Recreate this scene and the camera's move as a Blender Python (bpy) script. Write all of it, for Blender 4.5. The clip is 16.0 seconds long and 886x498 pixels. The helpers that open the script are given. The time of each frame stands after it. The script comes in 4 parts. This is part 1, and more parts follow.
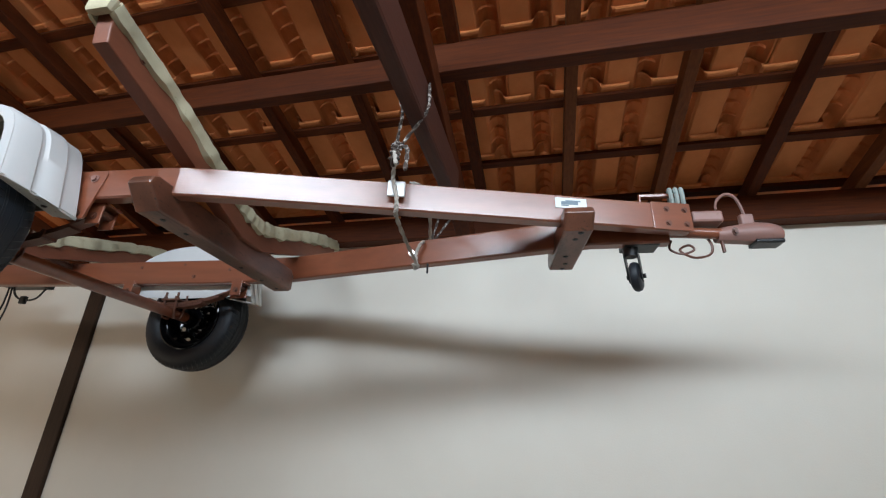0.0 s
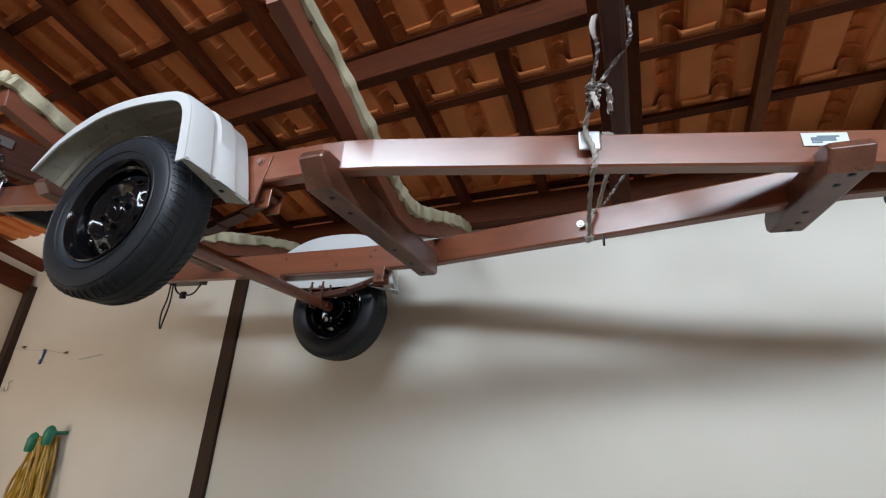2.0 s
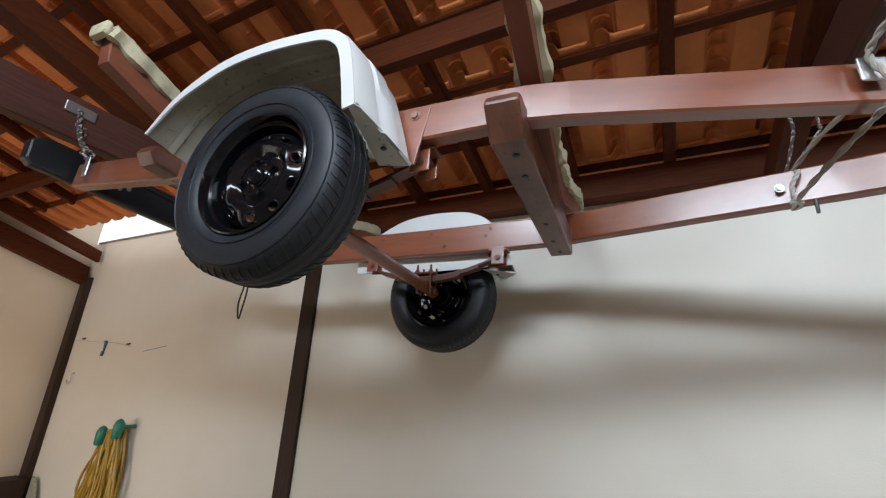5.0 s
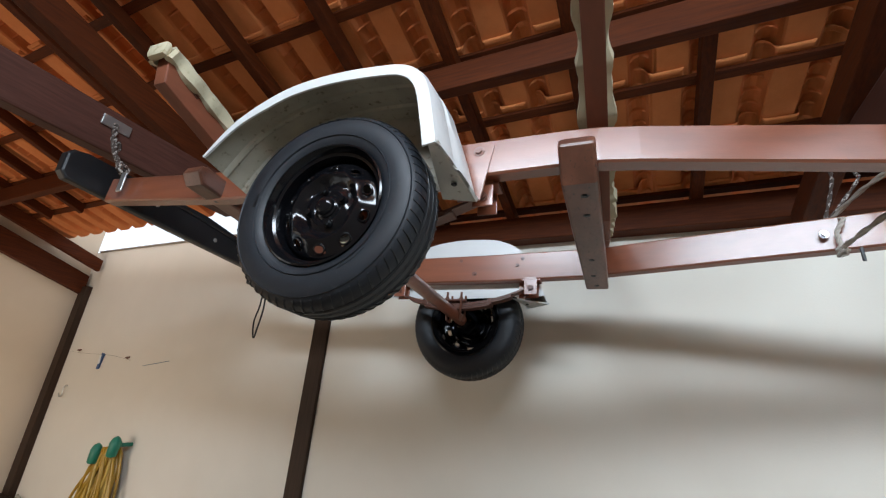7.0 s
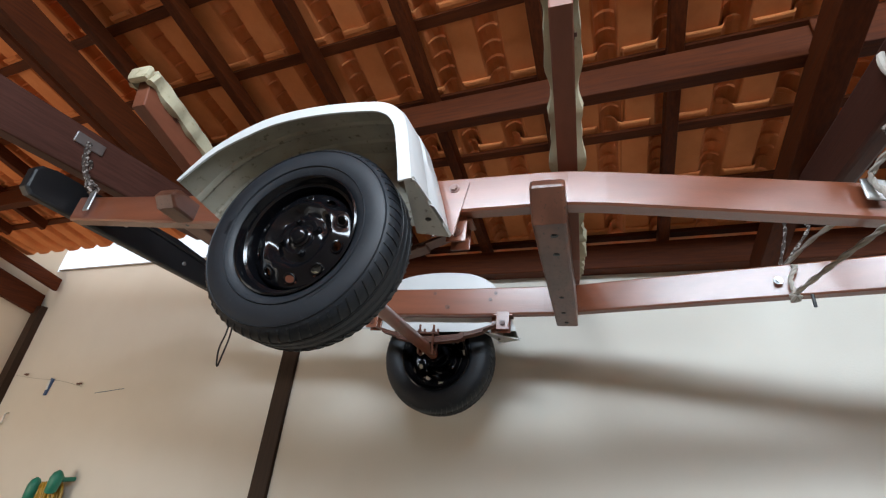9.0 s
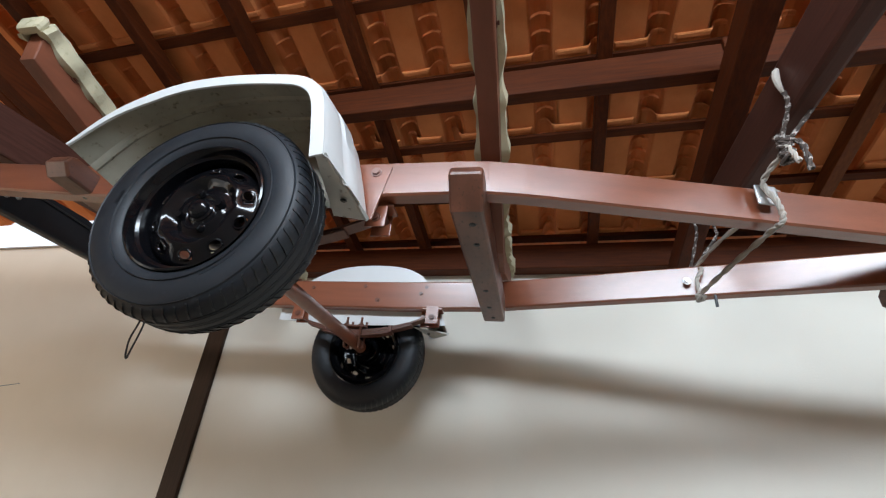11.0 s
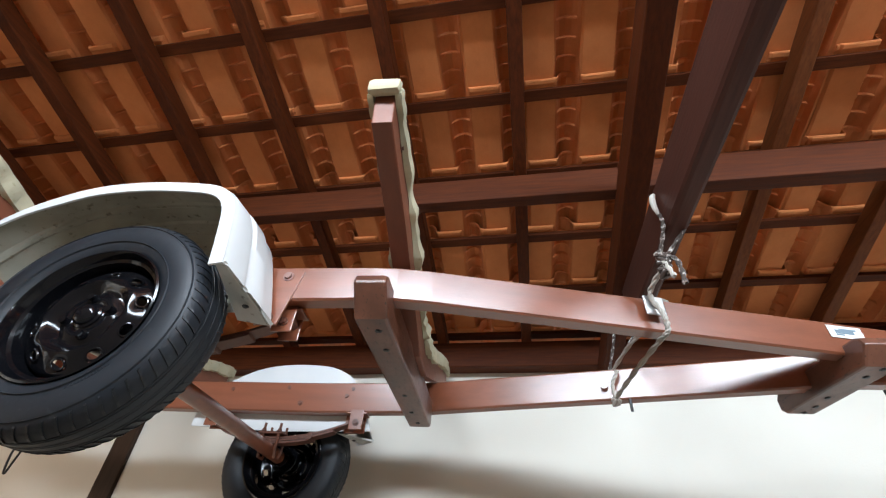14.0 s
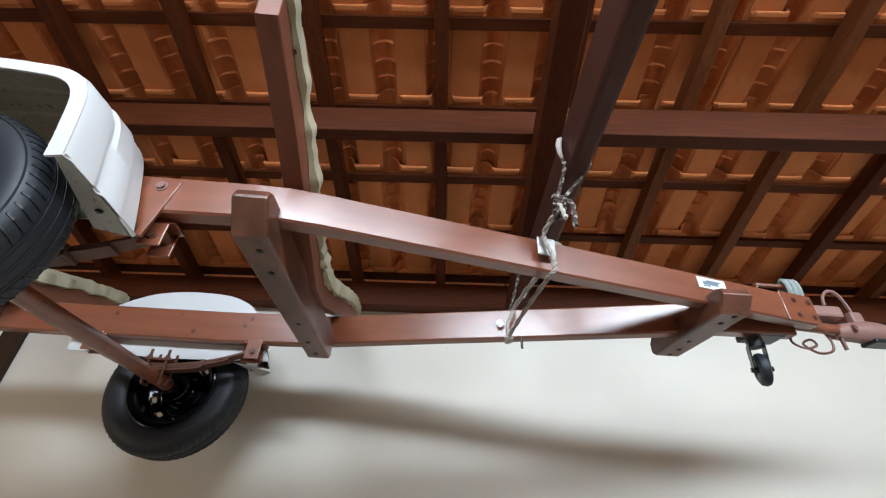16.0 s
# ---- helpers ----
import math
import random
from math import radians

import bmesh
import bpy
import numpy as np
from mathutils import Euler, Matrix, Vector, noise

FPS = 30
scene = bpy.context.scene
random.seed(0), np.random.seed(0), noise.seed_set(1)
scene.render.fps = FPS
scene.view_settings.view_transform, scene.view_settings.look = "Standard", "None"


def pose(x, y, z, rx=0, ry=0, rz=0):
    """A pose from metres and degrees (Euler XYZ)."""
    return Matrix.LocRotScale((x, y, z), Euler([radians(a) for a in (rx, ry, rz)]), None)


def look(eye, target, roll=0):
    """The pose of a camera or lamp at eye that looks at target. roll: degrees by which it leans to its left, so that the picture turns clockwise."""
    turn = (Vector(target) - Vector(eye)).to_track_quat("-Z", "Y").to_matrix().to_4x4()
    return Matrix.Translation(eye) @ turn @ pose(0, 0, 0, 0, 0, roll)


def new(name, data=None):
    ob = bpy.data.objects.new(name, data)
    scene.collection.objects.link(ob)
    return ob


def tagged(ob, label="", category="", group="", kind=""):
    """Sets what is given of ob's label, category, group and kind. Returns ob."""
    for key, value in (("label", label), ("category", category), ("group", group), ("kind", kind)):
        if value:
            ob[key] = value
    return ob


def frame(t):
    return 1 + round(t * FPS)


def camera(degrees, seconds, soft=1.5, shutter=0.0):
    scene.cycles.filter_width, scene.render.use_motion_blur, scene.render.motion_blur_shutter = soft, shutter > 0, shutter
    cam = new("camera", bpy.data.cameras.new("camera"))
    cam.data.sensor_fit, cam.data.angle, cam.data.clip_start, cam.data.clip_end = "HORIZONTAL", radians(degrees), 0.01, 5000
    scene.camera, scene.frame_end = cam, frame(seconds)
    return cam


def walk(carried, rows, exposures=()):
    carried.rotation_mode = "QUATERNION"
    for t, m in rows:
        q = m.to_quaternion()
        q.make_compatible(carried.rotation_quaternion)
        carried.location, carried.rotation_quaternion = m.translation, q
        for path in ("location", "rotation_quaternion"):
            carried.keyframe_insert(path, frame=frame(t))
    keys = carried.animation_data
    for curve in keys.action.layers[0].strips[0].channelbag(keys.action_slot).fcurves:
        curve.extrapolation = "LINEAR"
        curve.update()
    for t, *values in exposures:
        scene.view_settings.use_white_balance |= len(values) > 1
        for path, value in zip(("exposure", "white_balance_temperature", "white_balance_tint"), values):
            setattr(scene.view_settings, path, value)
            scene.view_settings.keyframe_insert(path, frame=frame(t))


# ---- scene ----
cam = camera(92.3, 16.0, 1.2)
PATH = [
    (0, (0.064, 0.047, 1.593), (-0.37, 1.863, 2.308), 2.1),
    (0.5, (-0.016, 0.075, 1.587), (-0.576, 1.869, 2.271), 1.8),
    (1, (-0.119, 0.121, 1.585), (-0.812, 1.87, 2.262), 2.4),
    (1.5, (-0.219, 0.163, 1.592), (-1.0, 1.879, 2.259), 3.2),
    (2, (-0.336, 0.158, 1.59), (-1.129, 1.871, 2.251), 3.0),
    (2.5, (-0.467, 0.132, 1.597), (-1.268, 1.848, 2.239), 2.2),
    (3, (-0.576, 0.122, 1.587), (-1.385, 1.847, 2.194), 2.3),
    (3.5, (-0.658, 0.15, 1.577), (-1.482, 1.871, 2.176), 2.4),
    (4, (-0.736, 0.19, 1.583), (-1.602, 1.888, 2.188), 2.8),
    (6.5, (-1.063, 0.109, 1.613), (-1.906, 1.806, 2.251), 4.0),
    (7, (-1.077, 0.078, 1.629), (-1.894, 1.767, 2.321), 4.7),
    (7.5, (-1.083, 0.065, 1.636), (-1.876, 1.74, 2.389), 5.5),
    (8, (-1.08, 0.064, 1.639), (-1.842, 1.732, 2.437), 5.6),
    (10.5, (-1.004, 0.111, 1.617), (-1.582, 1.825, 2.471), 5.7),
    (11, (-0.977, 0.139, 1.613), (-1.476, 1.873, 2.475), 5.3),
    (11.5, (-0.929, 0.154, 1.62), (-1.361, 1.89, 2.513), 5.3),
    (12, (-0.889, 0.148, 1.631), (-1.273, 1.856, 2.598), 4.9),
    (12.5, (-0.864, 0.125, 1.642), (-1.213, 1.773, 2.721), 4.4),
    (13, (-0.851, 0.112, 1.647), (-1.198, 1.707, 2.802), 4.3),
    (13.5, (-0.836, 0.103, 1.65), (-1.174, 1.644, 2.879), 4.1),
    (14, (-0.815, 0.117, 1.65), (-1.13, 1.668, 2.874), 3.8),
    (14.5, (-0.786, 0.141, 1.644), (-1.066, 1.716, 2.845), 3.7),
    (15, (-0.756, 0.166, 1.639), (-0.996, 1.778, 2.798), 4.1),
    (15.5, (-0.722, 0.184, 1.634), (-0.882, 1.849, 2.73), 3.5),
    (16, (-0.69, 0.197, 1.627), (-0.737, 1.901, 2.674), 2.6),
]
walk(cam, [(t, look(eye, target, roll)) for t, eye, target, roll in PATH], [(0, 0.70), (4, 0.82), (8, 0.98), (11, 1.0), (13.5, 1.28), (14.5, 1.32), (16, 1.10)])

# ---- world and light ----
world = bpy.data.worlds.new("sky")
scene.world = world
world.use_nodes = True
wn = world.node_tree
sky = wn.nodes.new("ShaderNodeTexSky")
sky.sky_type, sky.sun_disc = "NISHITA", False
sky.sun_elevation, sky.sun_rotation = radians(50), radians(180)
wn.nodes["Background"].inputs["Strength"].default_value = 0.15
haze = wn.nodes.new("ShaderNodeMix")
haze.data_type = "RGBA"
haze.inputs["Factor"].default_value = 0.6
haze.inputs["B"].default_value = (5.0, 5.1, 5.2, 1)
wn.links.new(sky.outputs["Color"], haze.inputs["A"])
wn.links.new(haze.outputs["Result"], wn.nodes["Background"].inputs["Color"])

WALL_Y, LEFT_X, RIGHT_X, SOUTH_Y = 2.5, -6.40, 4.6, -1.0
ROOF_A, ROOF_B = 3.542, 0.30          # underside of the battens: z = A - B * y
SLOPE = math.atan(ROOF_B)


def roof_z(y, down=0.0):
    return ROOF_A - ROOF_B * y - down


sun = new("sun", bpy.data.lights.new("sun", "SUN"))
sun.data.energy, sun.data.angle, sun.data.color = 0.6, radians(25), (1, 0.97, 0.92)
sun.matrix_world = look((0, -6, 9), (1.5, 0, 0))

opening = new("opening_light", bpy.data.lights.new("opening_light", "AREA"))
opening.data.shape, opening.data.size, opening.data.size_y = "RECTANGLE", 4.6, 0.34
opening.data.energy, opening.data.color = 108, (0.74, 0.87, 1.0)
opening.matrix_world = look((0.3, SOUTH_Y + 0.02, 3.50), (0.3, 2.5, 2.2))
# warm lamp in an unseen doorway, added to brighten the left-hand walls
door_light = new("door_light", bpy.data.lights.new("door_light", "AREA"))
door_light.data.shape, door_light.data.size, door_light.data.size_y = "RECTANGLE", 2.0, 2.0
door_light.data.energy, door_light.data.color = 17, (1.0, 0.84, 0.68)
door_light.matrix_world = look((-4.9, SOUTH_Y + 0.02, 1.05), (-6.4, 1.6, 1.5))

# ---- materials ----


def material(name, rough=0.6, metal=0.0, coat=0.0):
    m = bpy.data.materials.new(name)
    m.use_nodes = True
    nt = m.node_tree
    b = nt.nodes["Principled BSDF"]
    b.inputs["Roughness"].default_value = rough
    b.inputs["Metallic"].default_value = metal
    b.inputs["Coat Weight"].default_value = coat
    b.inputs["Coat Roughness"].default_value = 0.28
    return m, nt, b


def coords(nt, scale=(1, 1, 1), use="Object"):
    tc, mp = nt.nodes.new("ShaderNodeTexCoord"), nt.nodes.new("ShaderNodeMapping")
    mp.inputs["Scale"].default_value = scale
    nt.links.new(tc.outputs[use], mp.inputs["Vector"])
    return mp.outputs["Vector"]


def noise_tex(nt, vec, scale, detail=5.0, rough=0.55):
    n = nt.nodes.new("ShaderNodeTexNoise")
    n.inputs["Scale"].default_value, n.inputs["Detail"].default_value, n.inputs["Roughness"].default_value = scale, detail, rough
    nt.links.new(vec, n.inputs["Vector"])
    return n.outputs["Fac"]


def ramp(nt, fac, stops):
    r = nt.nodes.new("ShaderNodeValToRGB")
    e = r.color_ramp.elements
    while len(e) < len(stops):
        e.new(0.5)
    for el, (p, c) in zip(e, stops):
        el.position, el.color = p, (*c, 1)
    nt.links.new(fac, r.inputs["Fac"])
    return r.outputs["Color"]


def mix(nt, fac, a, b, mode="MIX"):
    n = nt.nodes.new("ShaderNodeMix")
    n.data_type, n.blend_type = "RGBA", mode
    for sock, v in ((n.inputs["Factor"], fac), (n.inputs["A"], a), (n.inputs["B"], b)):
        if isinstance(v, (int, float)):
            sock.default_value = v
        elif isinstance(v, tuple):
            sock.default_value = (*v, 1)
        else:
            nt.links.new(v, sock)
    return n.outputs["Result"]


def bump(nt, b, height, strength=0.3, dist=0.01):
    n = nt.nodes.new("ShaderNodeBump")
    n.inputs["Strength"].default_value, n.inputs["Distance"].default_value = strength, dist
    nt.links.new(height, n.inputs["Height"])
    nt.links.new(n.outputs["Normal"], b.inputs["Normal"])


def remap(nt, fac, lo, hi):
    n = nt.nodes.new("ShaderNodeMapRange")
    n.inputs["To Min"].default_value, n.inputs["To Max"].default_value = lo, hi
    nt.links.new(fac, n.inputs["Value"])
    return n.outputs["Result"]


def object_random(nt):
    return nt.nodes.new("ShaderNodeObjectInfo").outputs["Random"]


def wood(name, dark, light, grain=(2, 30, 30), rough=0.5, coat=0.15):
    m, nt, b = material(name, rough, 0, coat)
    b.inputs["Specular IOR Level"].default_value = 0.15
    v = coords(nt, grain)
    g = noise_tex(nt, v, 3.0, 8, 0.6)
    col = ramp(nt, g, [(0.3, dark), (0.7, light)])
    big = noise_tex(nt, coords(nt), 2.2, 3)
    col = mix(nt, remap(nt, big, 0.0, 0.55), col, tuple(0.55 * c for c in dark))
    rnd = object_random(nt)
    col = mix(nt, remap(nt, rnd, 0.0, 0.35), col, tuple(0.7 * c for c in dark))
    nt.links.new(col, b.inputs["Base Color"])
    nt.links.new(remap(nt, g, rough - 0.1, rough + 0.15), b.inputs["Roughness"])
    bump(nt, b, g, 0.25, 0.004)
    return m


WOOD_Y = wood("stained_wood_slope", (0.062, 0.0125, 0.0030), (0.150, 0.034, 0.0070), (30, 2, 30), 0.6, 0.0)
WOOD_X = wood("stained_wood_long", (0.062, 0.0125, 0.0030), (0.145, 0.034, 0.0070), (2, 30, 30), 0.6, 0.0)
WOOD_RAW = wood("lighter_rafter_wood", (0.14, 0.040, 0.012), (0.27, 0.085, 0.026), (30, 2, 30), 0.6, 0.03)
WOOD_POST = wood("dark_post_wood", (0.032, 0.017, 0.010), (0.07, 0.038, 0.024), (30, 30, 2), 0.5, 0.08)
WOOD_TIE = wood("dark_tie_beam_wood", (0.075, 0.029, 0.021), (0.140, 0.056, 0.041), (30, 2, 30), 0.5, 0.1)


def make_tile_material():
    m, nt, b = material("terracotta", 0.85)
    v = coords(nt)
    n1 = noise_tex(nt, v, 9, 6)
    n2 = noise_tex(nt, v, 60, 4)
    rnd = object_random(nt)
    geo = nt.nodes.new("ShaderNodeNewGeometry")
    isl = geo.outputs["Random Per Island"]
    col = ramp(nt, n1, [(0.25, (0.62, 0.182, 0.048)), (0.75, (0.82, 0.292, 0.095))])
    col = mix(nt, remap(nt, rnd, 0.0, 0.32), col, (0.52, 0.142, 0.037))
    col = mix(nt, remap(nt, isl, 0.0, 0.3), col, (0.72, 0.248, 0.075))
    col = mix(nt, remap(nt, n2, 0.0, 0.22), col, (0.36, 0.12, 0.045))
    nt.links.new(col, b.inputs["Base Color"])
    bump(nt, b, n2, 0.3, 0.003)
    return m


TILE = make_tile_material()


def make_wall_material(name, tint):
    m, nt, b = material(name, 0.72)
    v = coords(nt)
    n1 = noise_tex(nt, v, 0.9, 4)
    n2 = noise_tex(nt, v, 6, 6)
    n3 = noise_tex(nt, v, 120, 3)
    col = ramp(nt, n1, [(0.3, (0.69, 0.642, 0.553)), (0.7, (0.77, 0.726, 0.64))])
    col = mix(nt, remap(nt, n2, 0.0, 0.16), col, (0.60, 0.55, 0.47))
    col = mix(nt, 1.0, col, tint, "MULTIPLY")
    nt.links.new(col, b.inputs["Base Color"])
    h = nt.nodes.new("ShaderNodeMath")
    h.operation = "ADD"
    nt.links.new(n2, h.inputs[0])
    nt.links.new(n3, h.inputs[1])
    bump(nt, b, h.outputs[0], 0.12, 0.006)
    return m


WALL = make_wall_material("cream_wall_paint", (1.0, 1.0, 1.0))
# same cream paint; the west wall's warm light is put into the tint
WALL_WARM_LIT = make_wall_material("cream_wall_paint_warm_lit", (1.0, 0.86, 0.72))


def painted(name, base, rough=0.4, coat=0.3, var=0.25, speck=None, metal=0.0, grain=(1, 1, 1), spec=0.5, relief=0.1, coat_rough=0.28):
    m, nt, b = material(name, rough, metal, coat)
    b.inputs["Specular IOR Level"].default_value = spec
    b.inputs["Coat Roughness"].default_value = coat_rough
    v = coords(nt, grain)
    n1 = noise_tex(nt, v, 4, 5)
    n2 = noise_tex(nt, v, 45, 5)
    dark, light = tuple(c * (1 - var) for c in base), tuple(min(1, c * (1 + var)) for c in base)
    col = ramp(nt, n1, [(0.3, dark), (0.7, light)])
    if speck:
        f = ramp(nt, n2, [(0.60, (0, 0, 0)), (0.72, (1, 1, 1))])
        col = mix(nt, f, col, speck)
    nt.links.new(col, b.inputs["Base Color"])
    nt.links.new(remap(nt, n2, max(0.02, rough - 0.1), rough + 0.12), b.inputs["Roughness"])
    bump(nt, b, n2, relief, 0.003)
    return m


OXIDE = painted("red_oxide_trailer_paint", (0.225, 0.068, 0.032), 0.32, 0.78, 0.12, grain=(0.6, 7, 7), spec=0.5, coat_rough=0.245)
PLANK = painted("brown_bunk_paint", (0.190, 0.060, 0.030), 0.5, 0.1, 0.2, grain=(3, 0.8, 3))
WEATHERED = painted("stained_brown_paint", (0.135, 0.050, 0.028), 0.38, 0.25, 0.45, (0.030, 0.016, 0.011), grain=(2.2, 0.9, 2.2), coat_rough=0.3)
OXIDE_DARK = painted("worn_red_oxide_paint", (0.12, 0.042, 0.024), 0.45, 0.1, 0.3, (0.07, 0.026, 0.015))
RUBBER = painted("tyre_rubber", (0.011, 0.0135, 0.018), 0.52, 0.0, 0.35, (0.024, 0.026, 0.030), spec=0.45)
GLOSS_BLACK = painted("gloss_black_wheel_paint", (0.004, 0.004, 0.005), 0.11, 0.0, 0.2, spec=0.35, relief=0.05)
BLACK = painted("black_plastic", (0.010, 0.011, 0.013), 0.42, 0.1, 0.3)
WHITE = painted("white_fibreglass", (0.64, 0.64, 0.63), 0.35, 0.3, 0.05)
GRIMY_WHITE = painted("grimy_white_fibreglass", (0.50, 0.50, 0.47), 0.5, 0.1, 0.18, (0.16, 0.14, 0.11))
LINER = painted("dirty_grey_underside", (0.34, 0.315, 0.25), 0.8, 0.0, 0.35, (0.15, 0.125, 0.085))
FOAM = painted("beige_carpet", (0.46, 0.41, 0.28), 0.97, 0.0, 0.25, (0.36, 0.32, 0.20), spec=0.1, relief=0.9)
STEEL = painted("zinc_steel", (0.55, 0.55, 0.54), 0.35, 0.0, 0.15, metal=0.9)
CAST = painted("pinkish_worn_coupler", (0.26, 0.135, 0.11), 0.5, 0.1, 0.2, (0.22, 0.11, 0.08))
PAPER = painted("white_sticker", (0.72, 0.74, 0.72), 0.4, 0.0, 0.1)
INK = painted("blue_grey_print", (0.16, 0.22, 0.26), 0.5, 0.0, 0.1)
GREEN = painted("green_plastic", (0.012, 0.16, 0.10), 0.4, 0.1, 0.2)
HOSE = painted("yellow_hose", (0.36, 0.205, 0.016), 0.42, 0.1, 0.2)
HOSE_PALE = painted("pale_yellow_hose", (0.52, 0.35, 0.08), 0.42, 0.1, 0.2)
CONCRETE = painted("concrete_floor", (0.29, 0.26, 0.22), 0.7, 0.0, 0.12, (0.2, 0.18, 0.16))
BLUE = painted("blue_plastic", (0.05, 0.10, 0.22), 0.4, 0.0, 0.2)


def make_rope_material():
    m, nt, b = material("braided_rope", 0.85)
    v = coords(nt)
    n1 = noise_tex(nt, v, 75, 2)
    n2 = noise_tex(nt, v, 8, 3)
    col = ramp(nt, n1, [(0.53, (0.030, 0.018, 0.015)), (0.63, (0.52, 0.47, 0.43))])
    col = mix(nt, remap(nt, n2, 0.0, 0.3), col, (0.25, 0.19, 0.15))
    nt.links.new(col, b.inputs["Base Color"])
    bump(nt, b, n1, 0.5, 0.004)
    return m


ROPE = make_rope_material()
ROPE_PALE = painted("pale_rope", (0.42, 0.38, 0.33), 0.9, 0.0, 0.3, (0.25, 0.19, 0.15))
ROPE_GREEN = painted("grey_green_cord", (0.32, 0.36, 0.33), 0.85, 0.0, 0.3, (0.12, 0.16, 0.15))


# ---- mesh helpers ----


def mesh_of(bm, name, mat, smooth=False):
    bmesh.ops.recalc_face_normals(bm, faces=bm.faces[:])
    me = bpy.data.meshes.new(name)
    bm.to_mesh(me)
    bm.free()
    me.materials.append(mat)
    if smooth:
        for p in me.polygons:
            p.use_smooth = True
        me.set_sharp_from_angle(angle=radians(40))
    return me


def part(name, bm, mat, parent=None, label="", smooth=False):
    ob = new(name, mesh_of(bm, name, mat, smooth))
    if parent is not None:
        ob.parent = parent
    if label:
        tagged(ob, label)
    return ob


def thing(name, m, label, category, group="", kind=""):
    ob = new(name)
    ob.empty_display_size = 0.05
    ob.matrix_world = m
    return tagged(ob, label, category, group, kind)


def box(x0, x1, y0, y1, z0, z1, bevel=0.0, bm=None, segs=2):
    bm = bm or bmesh.new()
    vs = [bm.verts.new((x, y, z)) for x in (x0, x1) for y in (y0, y1) for z in (z0, z1)]
    fs = [bm.faces.new([vs[i] for i in f]) for f in ((0, 1, 3, 2), (4, 6, 7, 5), (0, 4, 5, 1), (2, 3, 7, 6), (0, 2, 6, 4), (1, 5, 7, 3))]
    if bevel:
        es = list({e for f in fs for e in f.edges})
        bmesh.ops.bevel(bm, geom=es, offset=bevel, segments=segs, affect="EDGES", profile=0.5)
    return bm


def loft(sections, bm=None, closed=True, caps=True):
    """Joins rings of points (each a list of equal length) into a tube."""
    bm = bm or bmesh.new()
    rings = [[bm.verts.new(p) for p in s] for s in sections]
    n = len(rings[0])
    for a, b in zip(rings, rings[1:]):
        for i in range(n if closed else n - 1):
            j = (i + 1) % n
            bm.faces.new((a[i], a[j], b[j], b[i]))
    if caps and closed:
        bm.faces.new(rings[0][::-1])
        bm.faces.new(rings[-1])
    return bm


def tube(points, r, n=8, bm=None, smooth_steps=0, wobble=0.0, twist=0.0):
    """A round rod along a line of points; r may be one radius or one per point."""
    pts = [Vector(p) for p in points]
    if smooth_steps:
        out = []
        for i in range(len(pts) - 1):
            p0, p1, p2, p3 = pts[max(i - 1, 0)], pts[i], pts[i + 1], pts[min(i + 2, len(pts) - 1)]
            for k in range(smooth_steps):
                t = k / smooth_steps
                out.append(0.5 * ((2 * p1) + (p2 - p0) * t + (2 * p0 - 5 * p1 + 4 * p2 - p3) * t * t + (3 * p1 - p0 - 3 * p2 + p3) * t ** 3))
        pts = out + [pts[-1]]
    rs = r if isinstance(r, (list, tuple)) else [r] * len(pts)
    if len(rs) != len(pts):
        rs = [float(q) for q in np.interp(np.linspace(0, 1, len(pts)), np.linspace(0, 1, len(rs)), rs)]
    side = None
    rings = []
    for i, p in enumerate(pts):
        d = (pts[min(i + 1, len(pts) - 1)] - pts[max(i - 1, 0)]).normalized()
        if side is None:
            side = d.orthogonal().normalized()
        side = (side - d * side.dot(d)).normalized()
        up = d.cross(side)
        rr = rs[i] * (1 + wobble * random.uniform(-1, 1))
        rings.append([p + rr * (math.cos(a) * side + math.sin(a) * up) for a in (twist * i + 2 * math.pi * k / n for k in range(n))])
    return loft(rings, bm)


def prism(profile, axis, a, b, bevel=0.0, bm=None):
    """Extrudes a closed outline along an axis, from a to b. The outline's two numbers are the other two axes in order."""
    def at(p, s):
        q = list(p)
        q.insert(axis, s)
        return tuple(q)
    bm = bm or bmesh.new()
    lo, hi = [bm.verts.new(at(p, a)) for p in profile], [bm.verts.new(at(p, b)) for p in profile]
    n = len(profile)
    fs = [bm.faces.new(lo[::-1]), bm.faces.new(hi)]
    fs += [bm.faces.new((lo[i], lo[(i + 1) % n], hi[(i + 1) % n], hi[i])) for i in range(n)]
    if bevel:
        bmesh.ops.bevel(bm, geom=list({e for f in fs[:2] for e in f.edges}), offset=bevel, segments=2, affect="EDGES", profile=0.5)
    return bm


def lathe(profile, n=48, bm=None, centre=(0, 0, 0)):
    """Turns (radius, offset) points about the y axis; an open profile."""
    bm = bm or bmesh.new()
    c = Vector(centre)
    rings = [[bm.verts.new(c + Vector((r * math.cos(2 * math.pi * k / n), o, r * math.sin(2 * math.pi * k / n)))) for k in range(n)] for r, o in profile]
    for a, b in zip(rings, rings[1:]):
        for i in range(n):
            bm.faces.new((a[i], a[(i + 1) % n], b[(i + 1) % n], b[i]))
    return bm


def disc(bm, c, axis_y, r, n=16):
    """A filled ring facing y."""
    vs = [bm.verts.new((c[0] + r * math.cos(2 * math.pi * k / n), c[1], c[2] + r * math.sin(2 * math.pi * k / n))) for k in range(n)]
    bm.faces.new(vs if axis_y > 0 else vs[::-1])
    return bm


